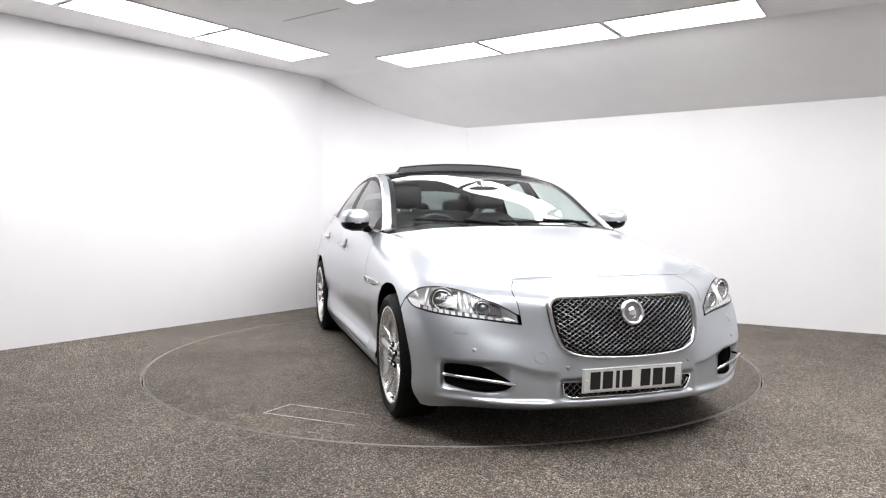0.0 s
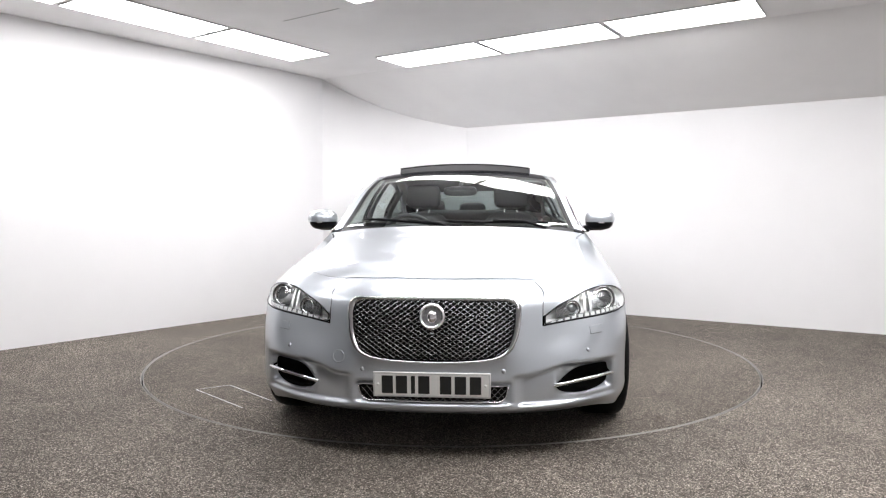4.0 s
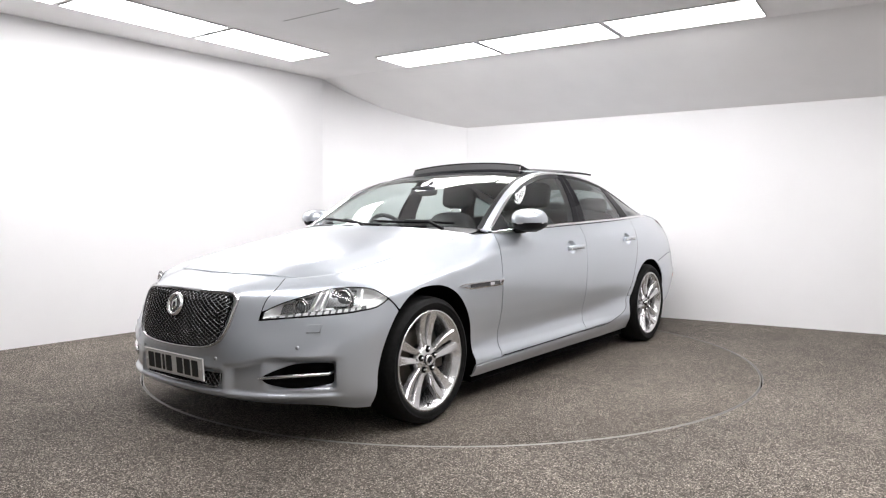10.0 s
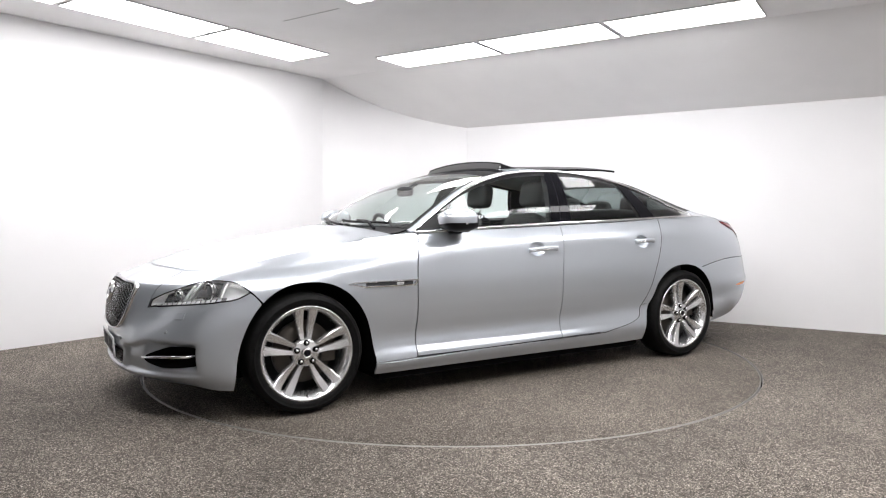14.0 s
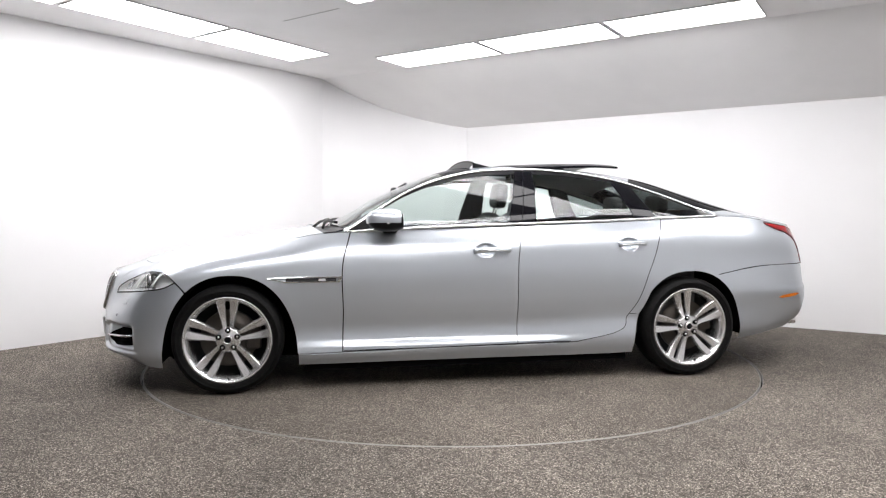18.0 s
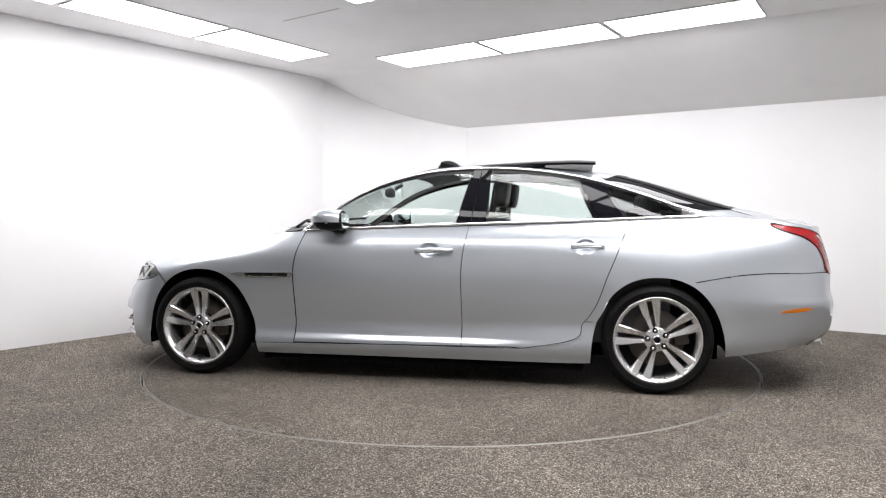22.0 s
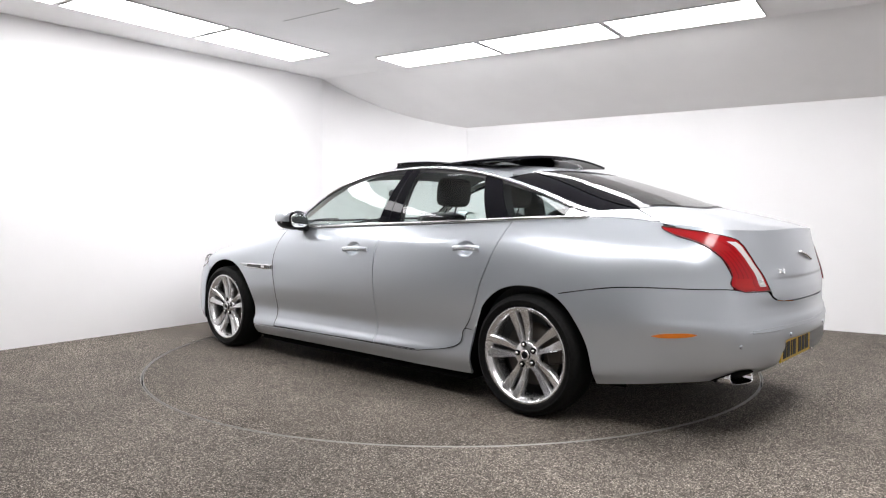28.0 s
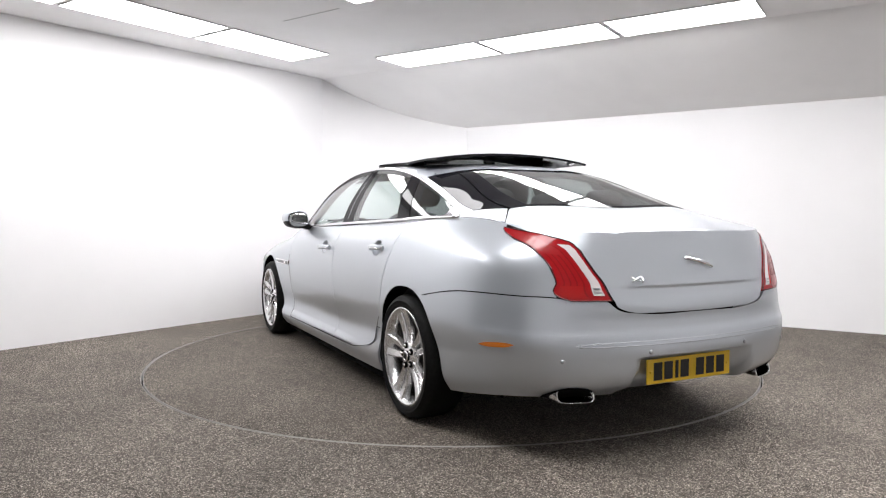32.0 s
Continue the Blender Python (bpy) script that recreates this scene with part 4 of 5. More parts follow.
def wheel_master():
    """One alloy wheel: rim with children. Its outer face looks along +y, middle at the origin."""
    R, T = 0.262, 0.333
    rim = part("wheel", lathe(B(), [(0.247, -0.20), (0.262, -0.19), (0.235, -0.15), (0.228, -0.05), (0.236, -0.016), (0.247, -0.006), (0.252, 0.001), (0.262, 0.004), (0.266, -0.004), (0.262, -0.012)], 72), ALLOY, None)
    part("tyre", lathe(B(), [(0.255, -0.215), (0.285, -0.228), (0.312, -0.222), (0.327, -0.205), (0.333, -0.17), (0.334, -0.10), (0.333, -0.045), (0.327, -0.014), (0.315, 0.002), (0.302, 0.008), (0.300, 0.0105), (0.296, 0.0105), (0.294, 0.008), (0.283, 0.009), (0.268, 0.005), (0.262, -0.006), (0.255, -0.03)], 96), RUBBER, rim, "black low-profile tyre")
    for k in range(5):
        a0 = math.pi / 2 + k * 2 * math.pi / 5
        bm = B()
        for lean in (-1, 1):
            # one leg of the split spoke: slim at the hub, broad at the rim
            rows = []
            for i, r in enumerate(np.linspace(0.048, 0.250, 18)):
                t = i / 17
                off = lean * float(np.interp(t, [0, 0.18, 0.55, 1], [0.0165, 0.0215, 0.0335, 0.0420]))
                half = float(np.interp(t, [0, 0.18, 0.4, 0.7, 0.9, 1], [0.0140, 0.0140, 0.0180, 0.0235, 0.0265, 0.0290]))
                dish = -0.024 + 0.022 * t - 0.012 * math.sin(math.pi * t)
                c, s = math.cos(a0), math.sin(a0)
                d = (-s, c)
                p = [(r * c + (off + lean * q * half) * d[0], dish + h, r * s + (off + lean * q * half) * d[1]) for q, h in ((-1.0, -0.035), (-1.0, -0.012), (-0.86, -0.006), (0.30, 0.0), (0.62, 0.001), (0.94, -0.006), (1.0, -0.035))]
                rows.append(p)
            sheet(bm, np.array(rows))
        bmesh.ops.recalc_face_normals(bm, faces=bm.faces[:])
        smooth(bm, 38)
        part("spoke", bm, ALLOY, rim)
        a = a0 + math.pi / 5
        bm = lathe(B(), [(0, 0.012), (0.006, 0.012), (0.009, 0.008), (0.010, -0.02)], 12)
        bmesh.ops.translate(bm, vec=(0.057 * math.cos(a0), -0.020, 0.057 * math.sin(a0)), verts=bm.verts[:])
        nut = part("wheel_nut", bm, CHROME, rim)
        # black ring round the nut stands in for the shade in its hole
        bm = lathe(B(), [(0.008, 0.004), (0.015, 0.004), (0.0165, 0.001), (0.0165, -0.02)], 16)
        bmesh.ops.translate(bm, vec=(0.057 * math.cos(a0), -0.019, 0.057 * math.sin(a0)), verts=bm.verts[:])
        part("nut_shade", bm, VOID, nut)
    part("hub", lathe(B(), [(0, -0.022), (0.066, -0.022), (0.076, -0.030), (0.079, -0.06)], 40), ALLOY, rim)
    part("centre_cap", lathe(B(), [(0, -0.008), (0.018, -0.008), (0.020, -0.010), (0.026, -0.010), (0.028, -0.022)], 32), GLOSS_BLACK, rim, "dark centre cap")
    part("cap_ring", lathe(B(), [(0.019, -0.009), (0.021, -0.0065), (0.027, -0.0065), (0.029, -0.012)], 32), CHROME, rim)
    part("brake_disc", lathe(B(), [(0.08, -0.085), (0.172, -0.085), (0.172, -0.112), (0.08, -0.112)], 48), DISC, rim, "worn steel brake disc")
    part("wheel_back", lathe(B(), [(0, -0.14), (0.235, -0.14), (0.236, -0.16)], 40), BLACK, rim)
    bm = B()
    box(bm, (-0.19, -0.125, -0.07), (-0.10, -0.07, 0.07), 0.012)
    part("brake_caliper", bm, DISC, rim)
    bm = lathe(B(), [(0, 0.0), (0.004, 0.0), (0.005, -0.02)], 10)
    bmesh.ops.translate(bm, vec=(0, -0.004, -0.232), verts=bm.verts[:])
    part("valve", bm, BLACK, rim)
    return rim


def build_wheels(car):
    first = None
    for x, spin in ((1.506, 0), (-1.516, 12)):
        for side in (1, -1):
            m = pose(x, side * 0.945, 0.334, 0, spin, 0 if side > 0 else 180)
            if first is None:
                first = wheel_master()
                first.matrix_basis = m
                w = first
            else:
                w = copy_thing(first, m)
            w.parent = car
            w["label"] = "silver alloy wheel with five split spokes"
            # dark liner over the wheel
            cx, arch = (ARCH_F if x > 0 else ARCH_R)[0], (ARCH_F if x > 0 else ARCH_R)
            th = np.linspace(-0.05, math.pi + 0.05, 30)
            q = np.zeros((4, 30, 3))
            for i, y in enumerate((0.940, 0.915, 0.75, 0.58)):
                xx = cx + (arch[2] + (0.002 if i else -0.001)) * np.cos(th)
                zz = np.where((th > 0) & (th < math.pi), arch_z(xx, arch), 0.165)
                xx = np.where((th > 0) & (th < math.pi), cx + (arch[2]) * np.cos(th), xx)
                zz = np.maximum(zz, 0.17)
                yy = np.full(30, y - 0.012)
                if i == 0:
                    for k, (xq, zq) in enumerate(zip(xx, zz)):
                        uq = float(u_at(xq, 2.0))
                        yy[k] = float(body(uq, float(v_at(uq, float(zq) + 0.004)))[1]) - 0.006
                q[i] = np.stack([xx, yy, np.maximum(zz + 0.001, np.where(xx < cx, 0.27, 0.17) if x < 0 else np.where(xx > cx, 0.20, 0.17))], -1)
            bm = sheet(B(), mirrored(q, side))
            vs = [bm.verts.new(v) for v in mirrored(np.array([(cx - 0.41, 0.575, 0.16), (cx + 0.41, 0.575, 0.16), (cx + 0.41, 0.575, 0.74), (cx - 0.41, 0.575, 0.74)]), side)]
            bm.faces.new(vs)
            bmesh.ops.recalc_face_normals(bm, faces=bm.faces[:])
            part("wheel_arch_liner", bm, VOID, car, "black wheel arch liner")


def build_under(car):
    bm = B()
    box(bm, (-1.3, -0.55, 0.17), (2.10, 0.55, 0.27))
    box(bm, (-2.2, -0.55, 0.245), (-1.3, 0.55, 0.30))
    # set lower and wider than needed, to darken the floor under the car
    box(bm, (-1.08, -0.88, 0.122), (1.05, 0.88, 0.26))
    part("floor_pan", bm, VOID, car, "dark underside of the car")
    # unseen dark walls that block light inside the hollow body
    for x, y, z in ((0.86, 0.80, 0.95), (-1.98, 0.70, 0.98), (-2.34, 0.60, 0.80), (2.02, 0.45, 0.72)):
        part("bulkhead", box(B(), (x, -y, 0.26), (x + 0.04, y, z)), VOID, car)


def build_car():
    car = new("car")
    tagged(car, "silver four-door luxury saloon car with an open glass sunroof", "car")
    build_body(car)
    build_glasshouse(car)
    build_wheels(car)
    build_under(car)
    build_front(car)
    build_lamps(car)
    build_rear(car)
    build_sides(car)
    build_roof(car)
    build_cabin(car)
    return car


# ---------------------------------------------------------------- details of the car
MESH = mat("grille_chrome", (0.42, 0.42, 0.43), 0.20, 1.0)
LAMP_DARK = mat("lamp_bezel", (0.27, 0.27, 0.275), 0.2, 0.8)
LAMP_SILVER = mat("lamp_reflector", (0.90, 0.90, 0.90), 0.28, 0.35)
LENS = mat("projector_lens", (0.20, 0.21, 0.22), 0.05, 0.5, Coat_Weight=1.0)
DEFLECT = mat("deflector_mesh", (0.035, 0.035, 0.036), 0.6)
MIRROR = mat("mirror", (0.75, 0.78, 0.78), 0.02, 1.0)
TAN = mat("pillar_trim", (0.36, 0.35, 0.32), 0.85)


def nose_uv(y, z):
    """u and v of the point of the nose or tail at (|y|, z); front half."""
    y, z = abs(float(y)), float(z)
    u, v = 1.0, 3.0
    for _ in range(5):
        u = u_across(y, v, True)
        v = float(v_at(u, z))
    return u, v


def tail_uv(y, z):
    y, z = abs(float(y)), float(z)
    u, v = 13.5, 3.0
    for _ in range(5):
        u = u_across(y, v, False)
        v = float(v_at(u, z))
    return u, v


def at_nose(y, z, off=0.0):
    u, v = nose_uv(y, z)
    p = lift(u, v, off)
    return np.array([p[0], p[1] * (1 if y >= 0 else -1), p[2]])


def at_tail(y, z, off=0.0):
    u, v = tail_uv(y, z)
    p = lift(u, v, off)
    return np.array([p[0], p[1] * (1 if y >= 0 else -1), p[2]])


def grille_outline(scale=1.0, n=120):
    """The grille's outline in (y, z)."""
    half = [(0, .713), (.15, .713), (.30, .711), (.350, .706), (.374, .690), (.380, .66), (.375, .60), (.363, .545), (.336, .493), (.285, .466), (.20, .453), (.10, .447), (0, .445)]
    h = np.array(half)
    full = np.concatenate([h, (h[::-1] * (-1, 1))[1:-1]])
    c = np.array([0, 0.57])
    full = c + (full - c) * scale
    return rounded(full)


def rounded(pts, steps=5):
    """A closed smooth outline through a few corners."""
    full = np.array(pts)
    m = len(full)
    out = []
    for i in range(m):
        p0, p1, p2, p3 = (full[(i + k) % m] for k in (-1, 0, 1, 2))
        for t in np.linspace(0, 1, steps)[:-1]:
            out.append(0.5 * (2 * p1 + (p2 - p0) * t + (2 * p0 - 5 * p1 + 4 * p2 - p3) * t ** 2 + (3 * p1 - p0 - 3 * p2 + p3) * t ** 3))
    return np.array(out)


def inside(poly, y, z):
    n = len(poly)
    hit = False
    j = n - 1
    for i in range(n):
        if (poly[i, 1] > z) != (poly[j, 1] > z) and y < (poly[j, 0] - poly[i, 0]) * (z - poly[i, 1]) / (poly[j, 1] - poly[i, 1]) + poly[i, 0]:
            hit = not hit
        j = i
    return hit


def disc_patch(place, outline, off, steps=14, centre=(0, 0.57)):
    """A filled sheet on the body inside an outline of (y, z)."""
    c = np.array(centre)
    rows = []
    for r in np.linspace(0.02, 1, steps):
        rows.append([place(*(c + (q - c) * r), off) for q in np.concatenate([outline, outline[:1]])])
    return np.array(rows)


def woven(place, poly, pitch, off, r, slope=1.0):
    """A diamond mesh of thin bars clipped to an outline."""
    bm = B()
    lo, hi = poly.min(0), poly.max(0)
    for sign in (1, -1):
        k = lo[0] - (hi[1] - lo[1])
        while k < hi[0] + (hi[1] - lo[1]):
            run = []
            for z in np.linspace(lo[1], hi[1], 64):
                y = k + sign * slope * (z - (lo[1] + hi[1]) / 2)
                if inside(poly, y, z):
                    run.append((y, z))
            if len(run) > 2:
                pick = [run[i] for i in np.unique(np.linspace(0, len(run) - 1, min(10, len(run))).astype(int))]
                tube(bm, [tuple(place(y, z, off + 0.0005 * sign)) for y, z in pick], r, 5)
            k += pitch
    return bm


def build_front(car):
    out = grille_outline()
    g = part("grille", sheet(B(), disc_patch(at_nose, grille_outline(0.985), 0.003), flip=True), VOID, car, "black radiator grille with chrome mesh")
    part("grille_mesh", woven(at_nose, grille_outline(0.955), 0.0310, 0.008, 0.0013, 1.5), MESH, g, "chrome diamond mesh")
    # broad chrome frame
    rows = []
    for sc, off in ((1.028, 0.001), (1.024, 0.010), (1.008, 0.016), (0.985, 0.016), (0.966, 0.010), (0.958, 0.001)):
        o = grille_outline(sc)
        rows.append([at_nose(y, z, off) for y, z in np.concatenate([o, o[:1]])])
    bm = sheet(B(), np.array(rows))
    bmesh.ops.remove_doubles(bm, verts=bm.verts[:], dist=1e-5)
    bmesh.ops.recalc_face_normals(bm, faces=bm.faces[:])
    part("grille_frame", bm, FRAME_CHROME, g, "chrome grille frame")
    # round badge
    p = at_nose(0, 0.640, 0.016)
    turn = Matrix.Translation(p) @ Matrix.Rotation(radians(-14), 4, "Y") @ Matrix.Rotation(radians(-90), 4, "Z")
    for name, prof, m, lab in (("badge_ring", [(0.042, 0.004), (0.045, 0.012), (0.052, 0.014), (0.058, 0.009), (0.060, -0.004)], CHROME, "round chrome badge ring"),
                               ("badge_disc", [(0, 0.006), (0.03, 0.006), (0.043, 0.004)], LAMP_DARK, "dark badge centre")):
        bm = lathe(B(), prof, 40)
        bmesh.ops.transform(bm, matrix=turn, verts=bm.verts[:])
        part(name, bm, m, g, lab)
    bm = lathe(B(), [(0, 0.016), (0.012, 0.015), (0.022, 0.010), (0.027, 0.004)], 24)
    bmesh.ops.scale(bm, vec=(0.85, 1, 1.1), verts=bm.verts[:])
    bmesh.ops.transform(bm, matrix=turn, verts=bm.verts[:])
    part("badge_boss", bm, CHROME, g)
    # lower intake
    o = np.array([(0.0, .333), (0.20, .333), (0.332, .334), (0.342, .326), (0.325, .285), (0.308, .262), (0.29, .257), (0.0, .257)])
    o = np.concatenate([o, (o[::-1] * (-1, 1))[1:-1]])
    low = part("lower_grille", sheet(B(), disc_patch(at_nose, o, 0.003, 4, (0, 0.295)), flip=True), VOID, car, "black lower air intake")
    part("grille_mesh", woven(at_nose, o * (0.99, 1), 0.030, 0.008, 0.0015), MESH, low, "thin mesh of the lower intake")
    part("intake_trim", tube(B(), [tuple(at_nose(y, z, 0.010)) for y, z in o], 0.0035, 6, closed=True), CHROME, low)
    number_plate(car, 1)
    for side in (1, -1):
        # lamp scoop with its blade
        f = rounded([(0.548, .333), (0.60, .368), (0.66, .391), (0.735, .403), (0.788, .400), (0.806, .378), (0.806, .33), (0.790, .297), (0.74, .284), (0.66, .279), (0.59, .287), (0.556, .308)]) * (side, 1)
        fog = part("fog_recess", sheet(B(), disc_patch(at_nose, f, 0.004, 6, (0.70 * side, 0.34)), flip=side < 0), VOID, car, "black side air intake")
        line = [(0.535, .326), (0.60, .337), (0.70, .347), (0.78, .355), (0.815, .359)]
        bm = B()
        tube(bm, [tuple(at_nose(y * side, z, 0.004 + 0.052 * math.sin(min(1, i / 3 + 0.15) * math.pi / 2) * (1 if 0 < i < 4 else 0.15))) for i, (y, z) in enumerate(line)], 0.0085, 8, flat=0.9)
        part("fog_blade", bm, CHROME, fog, "chrome blade across the intake")
        # washer cover and parking sensors
        u0, u1, v0, v1 = 2.64, 2.90, 2.90, 3.16
        uu, vv = np.meshgrid(np.linspace(u0, u1, 6), np.linspace(v0, v1, 5))
        part("washer_cover", sheet(B(), mirrored(lift(uu, vv, 0.003), side), flip=side < 0, thick=0.002), PAINT, car)
        part("washer_seal", tube(B(), [tuple(mirrored(lift(u, v, 0.0015), side)) for u, v in ((u0, v0), (u1, v0), (u1, v1), (u0, v1))], 0.0022, 5, closed=True), CUP, car)
        for y, z in ((0.315, 0.405), (0.70, 0.475)):
            p, q = at_nose(y * side, z, 0.002), at_nose(y * side, z, 0.010)
            bm = lathe(B(), [(0, 0.003), (0.008, 0.003), (0.0095, 0.0), (0.0095, -0.004)], 16)
            d = Vector(q - p)
            bmesh.ops.transform(bm, matrix=Matrix.Translation(p) @ d.to_track_quat("Y", "Z").to_matrix().to_4x4(), verts=bm.verts[:])
            part("parking_sensor", bm, CUP, car)
    # towing eye cover
    q = [at_nose(-0.43 + 0.027 * math.cos(a), 0.452 + 0.027 * math.sin(a), 0.001) for a in np.linspace(0, 2 * math.pi, 25)[:-1]]
    part("tow_cover", tube(B(), [tuple(p) for p in q], 0.0016, 5, closed=True), CUP, car)


def number_plate(car, end):
    """A plate with plain dark bars in place of its writing."""
    if end > 0:
        at, face, rz, rx = (2.398, 0.0, 0.346), PLATE_WHITE, 90, 4
    else:
        at, face, rz, rx = (-2.612, 0.0, 0.396), PLATE_YELLOW, -90, 0
    m = pose(*at, 0, 0, rz) @ pose(0, 0, 0, rx, 0, 0)
    bm = box(B(), (-0.259, -0.004, -0.056), (0.259, 0.004, 0.056), 0.003)
    bmesh.ops.transform(bm, matrix=m, verts=bm.verts[:])
    plate = part("number_plate", bm, face, car, "white front plate with plain dark bars" if end > 0 else "yellow rear plate with plain dark bars")
    xs = [-0.196, -0.133, -0.082, -0.034, 0.062, 0.127, 0.193]
    wide = [0.05, 0.05, 0.018, 0.05, 0.05, 0.05, 0.05]
    for x, w in zip(xs, wide):
        bm = box(B(), (x - w / 2, -0.0062, -0.040), (x + w / 2, -0.0042, 0.040))
        bmesh.ops.transform(bm, matrix=m, verts=bm.verts[:])
        part("bar", bm, INK, plate)
    for x in (-0.238, 0.238):
        bm = lathe(B(), [(0, -0.0085), (0.004, -0.008), (0.0065, -0.0062), (0.0068, -0.004)], 14)
        bmesh.ops.translate(bm, vec=(x, 0, 0.0), verts=bm.verts[:])
        bmesh.ops.transform(bm, matrix=m, verts=bm.verts[:])
        part("bolt_cap", bm, face, plate)
    bm = B()
    for lo, hi in (((-0.254, -0.051), (0.254, -0.0495)), ((-0.254, 0.0495), (0.254, 0.051)), ((-0.254, -0.0495), (-0.2525, 0.0495)), ((0.2525, -0.0495), (0.254, 0.0495))):
        box(bm, (lo[0], -0.0052, lo[1]), (hi[0], -0.0042, hi[1]))
    bmesh.ops.transform(bm, matrix=m, verts=bm.verts[:])
    part("plate_line", bm, CUP if end > 0 else INK, plate) if end > 0 else bm.free()


def build_lamps(car):
    n, m = 44, 14
    us = np.linspace(1.77, 4.17, n)
    t = np.linspace(0, 1, m)

    def field(off, ua=1.77, ub=4.17, t0=0.0, t1=1.0, nn=n, mm=m):
        u = np.linspace(ua, ub, nn)
        tt = np.linspace(t0, t1, mm)
        lo, hi = HL_LOW(u) + 0.01, HL_TOP(u) - 0.005
        U = np.repeat(u[None], mm, 0)
        V = lo[None] + (hi - lo)[None] * tt[:, None]
        if callable(off):
            o = off((U - 1.77) / 2.4, np.repeat(tt[:, None], nn, 1))
        else:
            o = np.full(U.shape, off)
        return lift(U, V, o), U, V
    for side in (1, -1):
        deep = lambda s, k: -0.004 - 0.055 * np.clip(4 * k * (1 - k), 0, 1) ** 0.5 * np.clip(4 * s * (1 - s), 0, 1) ** 0.4
        q, _, _ = field(deep)
        lamp = part("headlamp", sheet(B(), mirrored(q, side), flip=side < 0), LAMP_SILVER, car, "clear glass headlamp with twin projectors")
        q, _, _ = field(0.003)
        part("lens", sheet(B(), mirrored(q, side), flip=side < 0), CLEAR, lamp, "clear lamp cover")
        # dark seal round the lamp
        q, _, _ = field(0.001)
        loop = np.concatenate([q[0], q[::1, -1][1:], q[-1][::-1][1:], q[::-1, 0][1:-1]])
        part("lamp_seal", tube(B(), [tuple(p) for p in mirrored(loop, side)], 0.0032, 6, closed=True), BLACK, lamp)
        # projector housings
        for u, v, r in ((3.18, 4.18, 0.062), (2.33, 3.86, 0.044)):
            p = mirrored(lift(u, v, -0.012), side)
            d = Vector((0.93, 0.30 * side, 0.05)).normalized()
            mm = Matrix.Translation(p) @ d.to_track_quat("Y", "Z").to_matrix().to_4x4()
            for name, prof, material in (("bezel", [(r * 1.0, -0.005), (r * 0.98, 0.004), (r * 0.84, 0.002), (r * 0.78, -0.02)], LAMP_DARK),
                                         ("projector_ring", [(r * 0.80, -0.012), (r * 0.78, 0.004), (r * 0.70, 0.006), (r * 0.66, -0.004)], CHROME),
                                         ("projector", [(0, 0.008), (r * 0.3, 0.005), (r * 0.55, -0.003), (r * 0.68, -0.012)], LENS)):
                bm = lathe(B(), prof, 30)
                bmesh.ops.transform(bm, matrix=mm, verts=bm.verts[:])
                part(name, bm, material, lamp)
        # dark inner bezel behind the main projector, and chrome fins
        for a, b, mtl, nm in ((2.83, 3.52, LAMP_DARK, "lamp_bezel"), (2.02, 2.52, LAMP_DARK, "lamp_bezel")):
            q, _, _ = field(-0.016, a, b, 0.26, 0.97, 12, 8)
            part(nm, sheet(B(), mirrored(q, side), flip=side < 0), mtl, lamp)
        for u in (2.60, 2.74, 3.60):
            q = [lift(u + 0.05 * k, float(HL_LOW(u)) + 0.2 + (float(HL_TOP(u)) - float(HL_LOW(u)) - 0.25) * k, -0.008) for k in np.linspace(0, 1, 6)]
            part("lamp_fin", tube(B(), [tuple(p) for p in mirrored(np.array(q), side)], 0.007, 6), LAMP_SILVER, lamp)
        # row of daylight cells along the foot
        for u in np.linspace(1.90, 3.55, 13):
            q, _, _ = field(-0.006, u, u + 0.085, 0.04, 0.145, 3, 3)
            part("light_cell", sheet(B(), mirrored(q, side), flip=side < 0, thick=0.006), WHITE_LENS, lamp)
        q, _, _ = field(-0.010, 1.80, 3.75, 0.0, 0.17, 30, 3)
        part("cell_bed", sheet(B(), mirrored(q, side), flip=side < 0), mat_cache("cell_dark", (0.16, 0.16, 0.165)), lamp)


